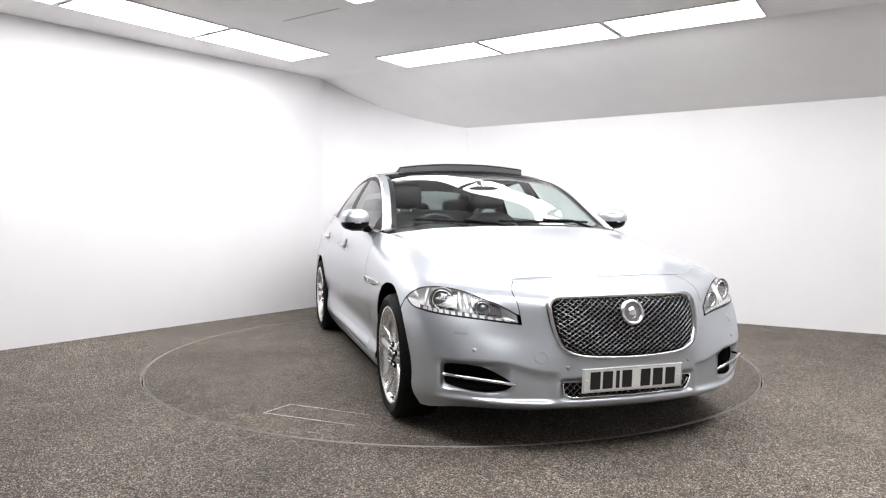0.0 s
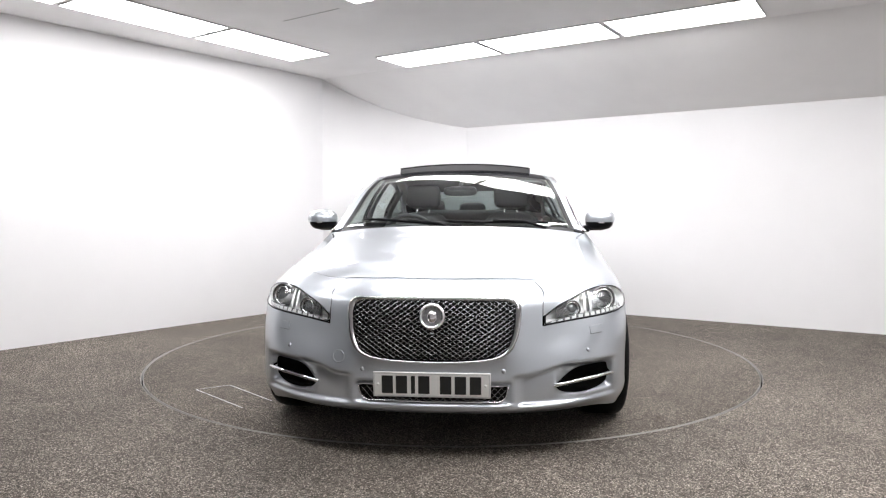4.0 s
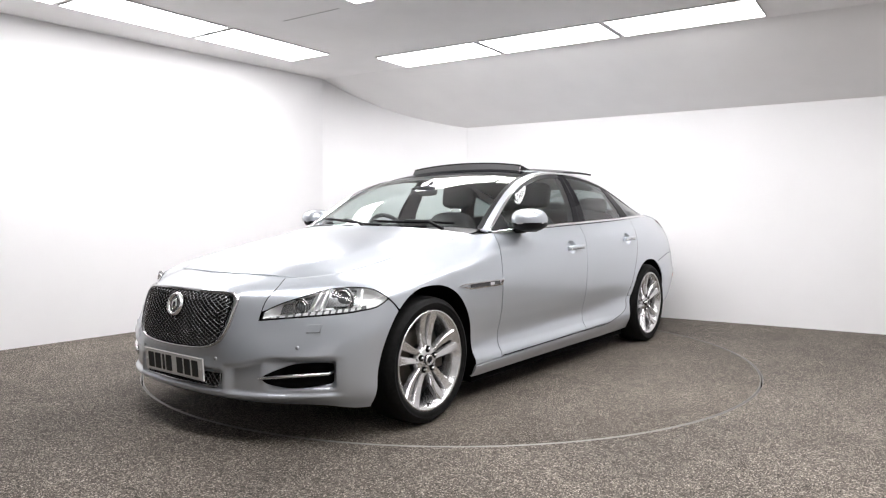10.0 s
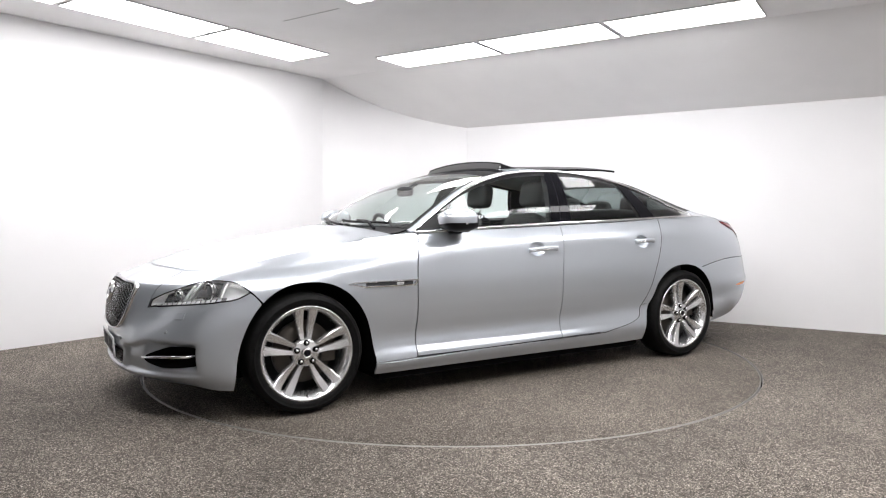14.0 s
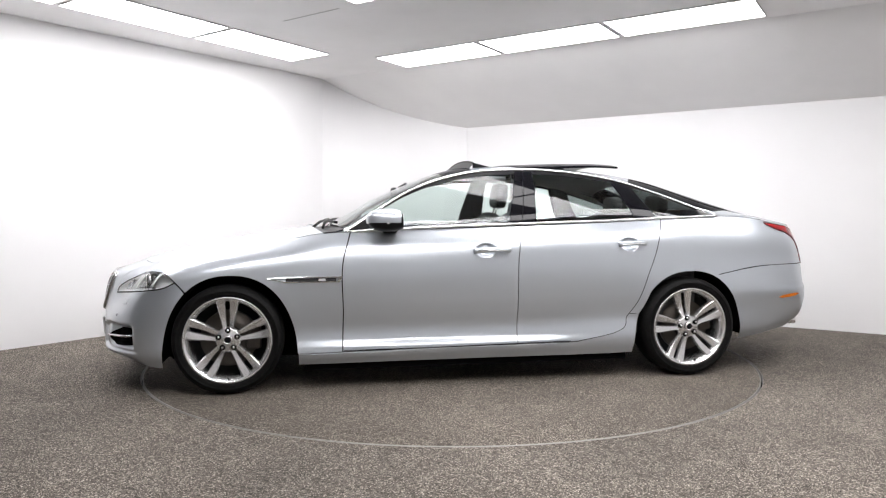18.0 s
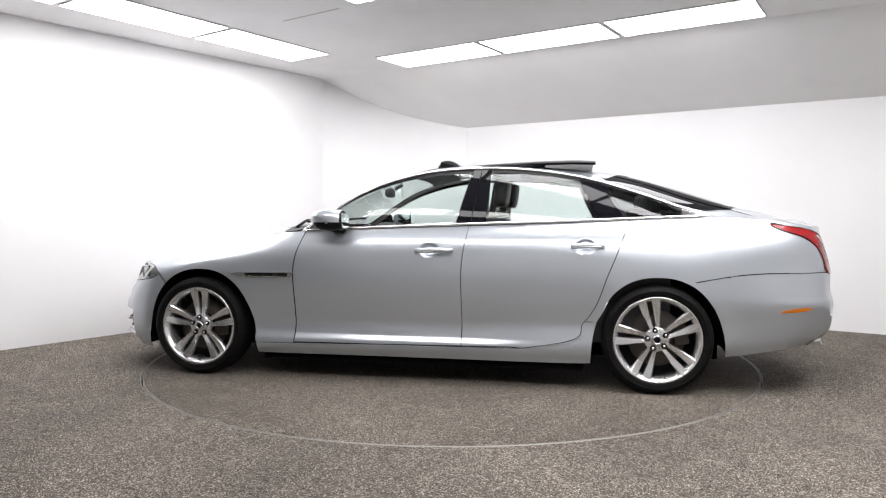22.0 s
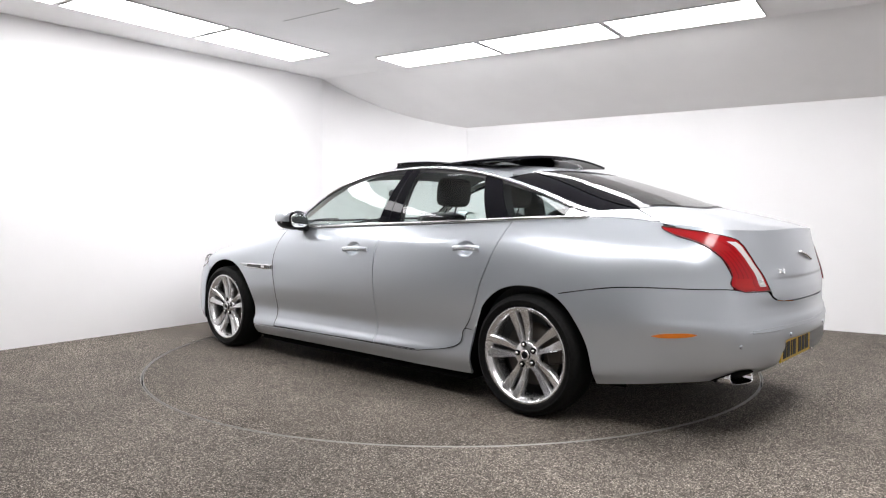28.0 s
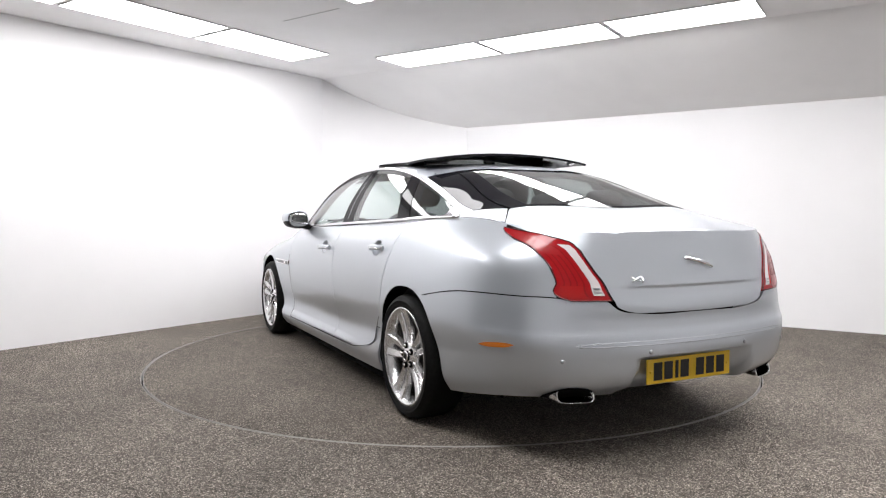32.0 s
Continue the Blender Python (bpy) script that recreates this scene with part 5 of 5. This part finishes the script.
def build_rear(car):
    n, m = 40, 12

    U_OUT = spline1([(3.90, 12.66), (3.945, 12.56), (4.0, 12.5), (4.5, 12.45), (4.95, 12.36), (5.25, 12.2), (5.5, 11.95), (5.62, 11.7), (5.80, 11.49), (5.86, 11.47)])

    def field(off, v0, v1, t0, t1, nn=n, mm=m):
        """The lamp's own grid: from foot to head, outer edge 0 to inner edge 1."""
        v = np.linspace(v0, v1, nn)
        lo, hi = U_OUT(v) + 0.01, TL_IN_U(v) - 0.012
        tt = np.linspace(t0, t1, mm)
        return lift(lo[:, None] + (hi - lo)[:, None] * tt[None], np.repeat(v[:, None], mm, 1), off)
    for side in (1, -1):
        q = field(0.004, 3.91, 5.85, 0, 1)
        lamp = part("tail_lamp", sheet(B(), mirrored(q, side), flip=side < 0, thick=0.02), RED, car, "long red tail lamp with a clear strip")
        loop = np.concatenate([q[0], q[1:, -1], q[-1][::-1][1:], q[::-1, 0][1:-1]])
        part("lamp_seal", tube(B(), [tuple(p) for p in mirrored(loop, side)], 0.0032, 6, closed=True), mat_cache("dark_red", (0.06, 0.004, 0.006)), lamp)
        q = field(0.0065, 4.06, 5.60, 0.73, 0.92, 30, 6)
        part("reversing_strip", sheet(B(), mirrored(q, side), flip=side < 0), mat_cache("clear_lens", (0.56, 0.51, 0.51)), lamp, "clear strip in the tail lamp")
        q = field(0.0065, 5.30, 5.78, 0.10, 0.55, 14, 8)
        part("upper_segment", sheet(B(), mirrored(q, side), flip=side < 0), mat_cache("pale_red", (0.30, 0.008, 0.011)), lamp)
        q = field(0.0062, 3.98, 4.35, 0.10, 0.58, 8, 8)
        part("lower_segment", sheet(B(), mirrored(q, side), flip=side < 0), mat_cache("bright_red", (0.34, 0.006, 0.007)), lamp)
        for tq in (0.16, 0.30, 0.44, 0.58):
            q = field(0.0052, 4.02, 5.55, tq, tq + 0.035, 26, 3)
            part("lamp_rib", sheet(B(), mirrored(q, side), flip=side < 0), mat_cache("rib_red", (0.22, 0.003, 0.005)), lamp)
        for vq in (4.16, 4.26):
            q = field(0.0085, vq - 0.03, vq + 0.03, 0.76, 0.88, 3, 3)
            part("lamp_reflector", sheet(B(), mirrored(q, side), flip=side < 0), CHROME, lamp)
        # near-black sheet behind, for the shade in the lamp's hollow
        q = field(-0.02, 3.86, 5.87, -0.04, 1.04)
        part("lamp_pit_shade", sheet(B(), mirrored(q, side), flip=side < 0), VOID, car)
        # amber side marker
        uu = np.linspace(11.55, 12.03, 14)
        mid = 2.50 + (uu - 11.55) / 0.48 * 0.12
        half = 0.10 * np.clip(1 - np.abs((uu - 11.79) / 0.245) ** 3, 0.02, 1)
        vv = mid[None] + half[None] * np.linspace(-1, 1, 5)[:, None]
        part("side_marker", sheet(B(), mirrored(lift(np.repeat(uu[None], 5, 0), vv, 0.003), side), flip=side < 0, thick=0.004), AMBER, car, "amber side marker lamp")
        # exhaust end
        bm = B()
        rows = []
        for k, (x, sc) in enumerate(((-2.30, 0.90), (-2.48, 1.0), (-2.535, 1.0), (-2.540, 0.97), (-2.535, 0.92), (-2.42, 0.88))):
            row = []
            for a in np.linspace(0, 2 * math.pi, 33):
                c, s = math.cos(a), math.sin(a)
                y = 0.082 * math.copysign(abs(c) ** 0.55, c) * sc
                z = 0.030 * math.copysign(abs(s) ** 0.55, s) * sc
                row.append((x + 0.05 * (y / 0.08) * (1 if side > 0 else 1) * 0.5 + 0.25 * z, side * (0.590 + y), 0.312 + z + 0.1 * y * 0.3))
            rows.append(row)
        bm = sheet(B(), np.array(rows))
        bmesh.ops.recalc_face_normals(bm, faces=bm.faces[:])
        ex = part("exhaust_tip", bm, CHROME, car, "chrome exhaust tailpipe")
        # black block puts the shade into the pipe's bore
        bm = box(B(), (-2.445, 0.515 * 1, 0.288), (-2.435, 0.665, 0.336)) if side > 0 else box(B(), (-2.445, -0.665, 0.288), (-2.435, -0.515, 0.336))
        part("bore_shade", bm, VOID, ex)
        # black sheet laid on the bumper, for the shade of a cutout
        uu, vv = np.meshgrid(np.linspace(12.52, 13.14, 14), np.linspace(0.0, 0.85, 6))
        vv = vv * (1 - np.clip(np.abs((uu - 12.83) / 0.34), 0, 1) ** 3)
        part("cutout_shade", sheet(B(), mirrored(lift(uu, vv, 0.003), side), flip=side < 0), VOID, car)
        for y, z in ((0.29, 0.500), (0.68, 0.475)):
            p, q = at_tail(y * side, z, 0.002), at_tail(y * side, z, 0.010)
            bm = lathe(B(), [(0, 0.003), (0.008, 0.003), (0.0095, 0.0), (0.0095, -0.004)], 16)
            bmesh.ops.transform(bm, matrix=Matrix.Translation(p) @ Vector(q - p).to_track_quat("Y", "Z").to_matrix().to_4x4(), verts=bm.verts[:])
            part("parking_sensor", bm, CUP, car)
    # strip across the bumper
    u = np.linspace(12.80, 15.20, 60)
    half = 0.07 * np.clip(1 - np.abs((u - 14) / 1.21) ** 6, 0.05, 1)
    vv = (2.60 + half[None] * np.linspace(-1, 1, 4)[:, None])
    part("bumper_strip", sheet(B(), lift(np.repeat(u[None], 4, 0), vv, 0.004), thick=0.004), PAINT, car)
    for sg in (-1, 1):
        part("strip_groove", tube(B(), [tuple(lift(a, 2.60 + sg * (0.08 if abs(a - 14) < 1.0 else 0.05), 0.003)) for a in u[1:-1]], 0.0018, 5), CUP, car)
    number_plate(car, -1)
    # emblem and script on the lid
    def stroke(pts, r, name, label=""):
        part(name, tube(B(), [tuple(at_tail(y, z, 0.005)) for y, z in pts], r, 6, flat=0.8), CHROME, car, label)
    stroke([(0.075, 0.895), (0.06, 0.900), (0.035, 0.893), (0.00, 0.886), (-0.03, 0.878), (-0.06, 0.868), (-0.085, 0.857)], 0.0105, "boot_emblem", "plain chrome emblem on the boot lid")
    stroke([(0.365, 0.825), (0.345, 0.812), (0.325, 0.803)], 0.0035, "boot_script", "small chrome mark on the boot lid")
    stroke([(0.365, 0.803), (0.345, 0.814), (0.322, 0.824)], 0.0035, "boot_script")
    stroke([(0.312, 0.825), (0.309, 0.808), (0.318, 0.798)], 0.0035, "boot_script")


_cache = {}


def mat_cache(name, colour):
    if name not in _cache:
        _cache[name] = mat(name, colour, 0.15, 0.0, Coat_Weight=0.3)
    return _cache[name]


def ellipsoid(bm, centre, half, power=2.0, nu=24, nv=14, m=None):
    """A rounded block: superellipsoid."""
    rows = []
    f = lambda x: math.copysign(abs(x) ** (2 / power), x)
    for j in range(nv + 1):
        b = -math.pi / 2 + math.pi * j / nv
        rows.append([(half[0] * f(math.cos(b)) * f(math.cos(a)), half[1] * f(math.cos(b)) * f(math.sin(a)), half[2] * f(math.sin(b))) for a in np.linspace(0, 2 * math.pi, nu + 1)])
    start = len(bm.verts)
    q = np.array(rows)
    vs = [[bm.verts.new(p) for p in row[:-1]] for row in q]
    for i in range(nv):
        for k in range(nu):
            f4 = [vs[i][k], vs[i][(k + 1) % nu], vs[i + 1][(k + 1) % nu], vs[i + 1][k]]
            bm.faces.new(f4).smooth = True
    mm = Matrix.Translation(centre) @ (m or Matrix())
    bmesh.ops.transform(bm, matrix=mm, verts=[v for row in vs for v in row])
    bmesh.ops.remove_doubles(bm, verts=[v for row in vs for v in row], dist=1e-5)
    bmesh.ops.recalc_face_normals(bm, faces=bm.faces[:])
    return bm


def build_sides(car):
    for side in (1, -1):
        # door mirror
        bm = ellipsoid(B(), (0.546, 0.966 * side, 1.062), (0.126, 0.097, 0.069), 2.5)
        bmesh.ops.bisect_plane(bm, geom=bm.verts[:] + bm.edges[:] + bm.faces[:], plane_co=(0.545, 0, 1.044), plane_no=(0, 0, -1), clear_outer=True)
        bmesh.ops.bisect_plane(bm, geom=bm.verts[:] + bm.edges[:] + bm.faces[:], plane_co=(0.460, 0, 1.0), plane_no=(-1, 0, 0), clear_outer=True)
        mir = part("door_mirror", bm, PAINT, car, "silver door mirror on a black base")
        bm = ellipsoid(B(), (0.538, 0.964 * side, 1.050), (0.118, 0.092, 0.062), 2.5)
        bmesh.ops.bisect_plane(bm, geom=bm.verts[:] + bm.edges[:] + bm.faces[:], plane_co=(0.445, 0, 1.0), plane_no=(-1, 0, 0), clear_outer=True)
        part("mirror_base", bm, BLACK, mir, "black mirror housing")
        bm = box(B(), (0.47, min(0.86 * side, 0.90 * side), 0.975), (0.56, max(0.86 * side, 0.90 * side), 1.02), 0.01)
        box(bm, (0.475, min(0.835 * side, 0.99 * side), 0.985), (0.545, max(0.835 * side, 0.99 * side), 1.008), 0.009)
        part("mirror_arm", bm, BLACK, mir)
        bm = ellipsoid(B(), (0.444, 0.964 * side, 1.052), (0.003, 0.074, 0.050), 3.0)
        part("mirror_glass", bm, MIRROR, mir, "mirror glass")
        part("indicator", tube(B(), [(0.664 - 0.13 * k ** 2, (0.945 + 0.112 * k) * side, 1.040) for k in np.linspace(0, 1, 9)], 0.0045, 6), WHITE_LENS, mir, "clear indicator strip")
        # black corner behind the mirror
        q = np.stack([flank(np.linspace(0.76, 0.60, 8), np.full(8, k)) for k in (0.06, 0.5, 0.94)])
        q[..., 1] += 0.004
        part("mirror_sail", sheet(B(), mirrored(q, side), flip=side < 0), BLACK, car)
        # wing vent
        def ring(sc_u, sc_v):
            pts = [(5.48, 3.83), (5.74, 3.66), (6.86, 3.68), (6.90, 3.90), (6.2, 3.89), (5.60, 3.87)]
            c = np.array((6.2, 3.78))
            return [c + (np.array(p) - c) * (sc_u, sc_v) for p in pts]
        rows = [[lift(*p, off) for p in ring(a, b) + ring(a, b)[:1]] for a, b, off in ((1.0, 1.0, 0.001), (0.995, 0.97, 0.009), (0.965, 0.62, 0.011), (0.955, 0.52, 0.004))]
        bm = sheet(B(), mirrored(np.array(rows), side))
        bmesh.ops.recalc_face_normals(bm, faces=bm.faces[:])
        for f in bm.faces:
            f.smooth = False
        vent = part("wing_vent", bm, CHROME, car, "chrome side vent behind the wheel")
        uu, vv = np.meshgrid(np.linspace(5.74, 6.82, 12), np.linspace(3.72, 3.86, 4))
        part("vent_slot", sheet(B(), mirrored(lift(uu, vv, 0.004), side), flip=side < 0), mat_cache("vent_dark", (0.02, 0.02, 0.022)), vent)
        uu, vv = np.meshgrid(np.linspace(6.50, 6.66, 8), np.linspace(3.735, 3.83, 4))
        part("vent_plate", sheet(B(), mirrored(lift(uu, vv, 0.0065), side), flip=side < 0, thick=0.002), CHROME, vent)
    for y0, y1 in ((0.60, -0.06), (0.05, -0.62)):
        ys = np.linspace(y0, y1, 14)
        bm = B()
        line = []
        for k, y in enumerate(ys):
            w = y / 0.82
            x = 0.93 - 0.16 * abs(w) ** 2.2 - 0.012 - 0.05 * (k / 13)
            p = upper(np.array(x), np.array(y / float(RAIL_Y(x))))
            line.append((float(p[0]) + 0.004, float(p[1]), float(p[2]) + 0.018))
        tube(bm, line, 0.009, 6)
        arm = part("wiper", bm, BLACK, car, "black windscreen wiper")
        bm = tube(B(), [(line[0][0] + 0.09, y0 - 0.02, line[0][2] - 0.035), (line[3][0] + 0.045, ys[3], line[3][2] + 0.006), (line[7][0] + 0.008, ys[7], line[7][2] + 0.012)], 0.010, 6)
        part("wiper_arm", bm, BLACK, arm)


def build_roof(car):
    # wind deflector at the opening's front edge
    w = np.linspace(-1, 1, 41)
    y = 0.505 * w
    foot = upper(np.full(41, -0.075), y / float(RAIL_Y(-0.075)))
    foot[..., 2] -= 0.004
    top = foot.copy()
    top[..., 0] -= 0.03
    top[..., 2] = 1.488 - 0.034 * np.abs(w) ** 2.2
    part("wind_deflector", sheet(B(), np.stack([foot, foot + (top - foot) * 0.5 + (0.004, 0, 0), top]), thick=0.004), DEFLECT, car, "black mesh wind deflector raised over the roof")
    d = part("deflector_bar", tube(B(), [tuple(p) for p in top], 0.006, 6), BLACK, car)
    for side in (1, -1):
        part("deflector_arm", sheet(B(), np.array([[(-0.10, 0.505 * side, 1.405), (-0.10, 0.505 * side, 1.456)], [(-0.26, 0.512 * side, 1.41), (-0.26, 0.512 * side, 1.416)]]), thick=0.006), BLACK, car)
    # raised glass panel
    xs = np.linspace(-0.345, -1.15, 30)
    w = np.linspace(-1, 1, 41)
    Z = np.interp(-xs, [0.345, 0.42, 0.75, 1.0, 1.15], [1.456, 1.464, 1.479, 1.484, 1.478])
    q = np.zeros((30, 41, 3))
    for i, x in enumerate(xs):
        bow = 0.044 * np.abs(w) ** 2.3
        q[i] = np.stack([np.full(41, x) + (0.03 * w ** 4 if i == 0 else 0) - 0.0, 0.565 * w, Z[i] - bow], -1)
    part("sunroof_panel", sheet(B(), q, thick=0.014), GLOSS_BLACK, car, "glossy black glass sunroof panel raised and slid back")
    for side in (1, -1):
        bm = B()
        box(bm, (-0.78, 0.46 * side - 0.010, 1.39), (-0.60, 0.46 * side + 0.010, 1.435), 0.004)
        part("sunroof_rail", bm, BLACK, car)


def seat(car, y, back_x, name="front_seat"):
    s = part(name, ellipsoid(B(), (back_x + 0.28, y, 0.60), (0.28, 0.25, 0.10), 4.0), LEATHER, car, "dark leather seat")
    m = Matrix.Rotation(radians(-16), 4, "Y")
    part("seat_back", ellipsoid(B(), (back_x - 0.005, y, 0.80), (0.085, 0.245, 0.32), 3.6, m=m), LEATHER, s)
    part("head_restraint", ellipsoid(B(), (back_x - 0.155, y, 1.245), (0.052, 0.145, 0.100), 4.2, m=Matrix.Rotation(radians(-8), 4, "Y")), LEATHER, s)
    bm = B()
    for o in (-0.05, 0.05):
        tube(bm, [(back_x - 0.09, y + o, 1.04), (back_x - 0.15, y + o, 1.20)], 0.007, 6)
    part("restraint_post", bm, CHROME, s)
    return s


def build_cabin(car):
    seat(car, 0.37, -0.36)
    seat(car, -0.37, -0.36)
    # rear bench
    b = part("rear_bench", ellipsoid(B(), (-1.10, 0, 0.62), (0.27, 0.66, 0.10), 5.0), LEATHER, car, "dark leather rear bench")
    part("seat_back", ellipsoid(B(), (-1.42, 0, 0.88), (0.10, 0.66, 0.26), 5.0, m=Matrix.Rotation(radians(-20), 4, "Y")), LEATHER, b)
    for y, h in ((0.40, 1.17), (-0.40, 1.17), (0.0, 1.14)):
        part("head_restraint", ellipsoid(B(), (-1.53, y, h), (0.05, 0.13, 0.075), 3.4), LEATHER, b)
    part("parcel_shelf", box(B(), (-1.98, -0.62, 1.03), (-1.52, 0.62, 1.05), 0.006), CABIN, car, "dark parcel shelf")
    # dashboard
    rows = []
    y = np.linspace(-0.74, 0.74, 21)
    for x, z in ((0.90, 0.965), (0.78, 0.985), (0.62, 0.985), (0.52, 0.965), (0.47, 0.92), (0.47, 0.60)):
        rows.append(np.stack([np.full(21, x) - 0.04 * (y / 0.74) ** 2, y, np.full(21, z) - 0.02 * (y / 0.74) ** 2], -1))
    part("dashboard", sheet(B(), np.array(rows)), CABIN, car, "dark soft-topped dashboard")
    part("binnacle", ellipsoid(B(), (0.50, -0.37, 0.985), (0.10, 0.17, 0.045), 3.0), CABIN, car)
    tilt = Matrix.Translation((0.36, -0.37, 0.93)) @ Matrix.Rotation(radians(-64), 4, "Y")
    bm = tube(B(), [(0.178 * math.cos(a), 0.185 * math.sin(a), 0) for a in np.linspace(0, 2 * math.pi, 37)[:-1]], 0.016, 8, closed=True)
    bmesh.ops.transform(bm, matrix=tilt, verts=bm.verts[:])
    sw = part("steering_wheel", bm, LEATHER, car, "black steering wheel")
    bm = ellipsoid(B(), (0, 0, -0.01), (0.07, 0.08, 0.025), 3.0)
    bmesh.ops.transform(bm, matrix=tilt, verts=bm.verts[:])
    part("wheel_boss", bm, CABIN, sw)
    bm = B()
    for a in (0.15, math.pi - 0.15, -math.pi / 2):
        tube(bm, [(0.0, 0.0, -0.01), (0.175 * math.sin(a) * 1.0, 0.18 * math.cos(a), 0)], 0.014, 6)
    bmesh.ops.transform(bm, matrix=tilt, verts=bm.verts[:])
    part("wheel_spoke", bm, CABIN, sw)
    part("rear_view_mirror", ellipsoid(B(), (0.40, 0.0, 1.262), (0.018, 0.12, 0.036), 3.2), CABIN, car, "interior rear-view mirror")
    part("mirror_stem", tube(B(), [(0.36, 0, 1.29), (0.30, 0, 1.325)], 0.014, 8), CABIN, car)
    # inner trim: pillars, door caps, headliner, floor
    for side in (1, -1):
        def inner(xa, xb, k0, k1, material, name):
            q = np.stack([flank(np.linspace(xa(k), xb(k), 14), np.full(14, k)) for k in np.linspace(k0, k1, 6)])
            q[..., 1] -= 0.035
            part(name, sheet(B(), mirrored(q, side), flip=side > 0), material, car)
        inner(lambda k: -0.25 - 0.1 * k, lambda k: -0.47, 0.0, 1.0, CABIN, "pillar_trim")
        inner(lambda k: -1.18 + 0.13 * k, lambda k: -1.36 + 0.16 * k, 0.0, 1.0, CABIN, "pillar_trim")
        q = np.stack([body(u_at(np.linspace(0.80, -1.60, 30), np.full(30, v)), np.full(30, v)) for v in (6.0, 5.6, 4.5, 3.0, 1.2)])
        q[..., 1] -= np.array([0.03, 0.07, 0.09, 0.10, 0.10])[:, None]
        part("door_trim", sheet(B(), mirrored(q, side), flip=side > 0), CABIN, car)
        q = np.stack([upper(np.linspace(0.78, -1.5, 40), np.full(40, w)) for w in (0.90, 0.95, 0.99)])
        q[..., 2] -= 0.018
        part("rail_trim", sheet(B(), mirrored(q, side)), TAN, car, "pale pillar trim")
    w = np.linspace(-0.86, 0.86, 21)
    q = upper(np.repeat(np.linspace(-0.60, -1.42, 12)[:, None], 21, 1), np.repeat(w[None], 12, 0))
    q[..., 2] -= 0.03
    part("headliner", sheet(B(), q, flip=True), HEADLINER, car)
    q = upper(np.repeat(np.linspace(0.16, -0.07, 6)[:, None], 21, 1), np.repeat(w[None], 6, 0))
    q[..., 2] -= 0.02
    part("headliner", sheet(B(), q, flip=True), HEADLINER, car)


def table_marks(table):
    """The thin bright edges of a hatch in the turntable."""
    m = Matrix.Rotation(radians(88.94), 4, "Z")
    a, b, c, d = ((-1.468, -1.334), (-1.311, -1.196), (-0.905, -1.541), (-1.018, -1.703))
    for p, q in ((a, b), (b, c), (a, d)):
        n = Vector((q[0] - p[0], q[1] - p[1])).normalized()
        s = Vector((-n.y, n.x)) * 0.0035
        bm = prism(B(), [(p[0] + s.x, p[1] + s.y), (q[0] + s.x, q[1] + s.y), (q[0] - s.x, q[1] - s.y), (p[0] - s.x, p[1] - s.y)], -0.002, 0.0015)
        bmesh.ops.transform(bm, matrix=m, verts=bm.verts[:])
        part("hatch_edge", bm, ALLOY, table, "thin bright metal hatch edge")


# ---------------------------------------------------------------- build and move
room()
lights()
ceiling_joint()
table = turntable()
table_marks(table)
car = build_car()


def motions():
    turn, ride = [], []
    for t, a in TURN:
        m = Matrix.Rotation(radians(a), 4, "Z")
        turn.append((t, m))
        ride.append((t, m @ Matrix.Translation((*CAR_OFF, 0.001))))
    walk(table, turn)
    walk(car, ride)


motions()
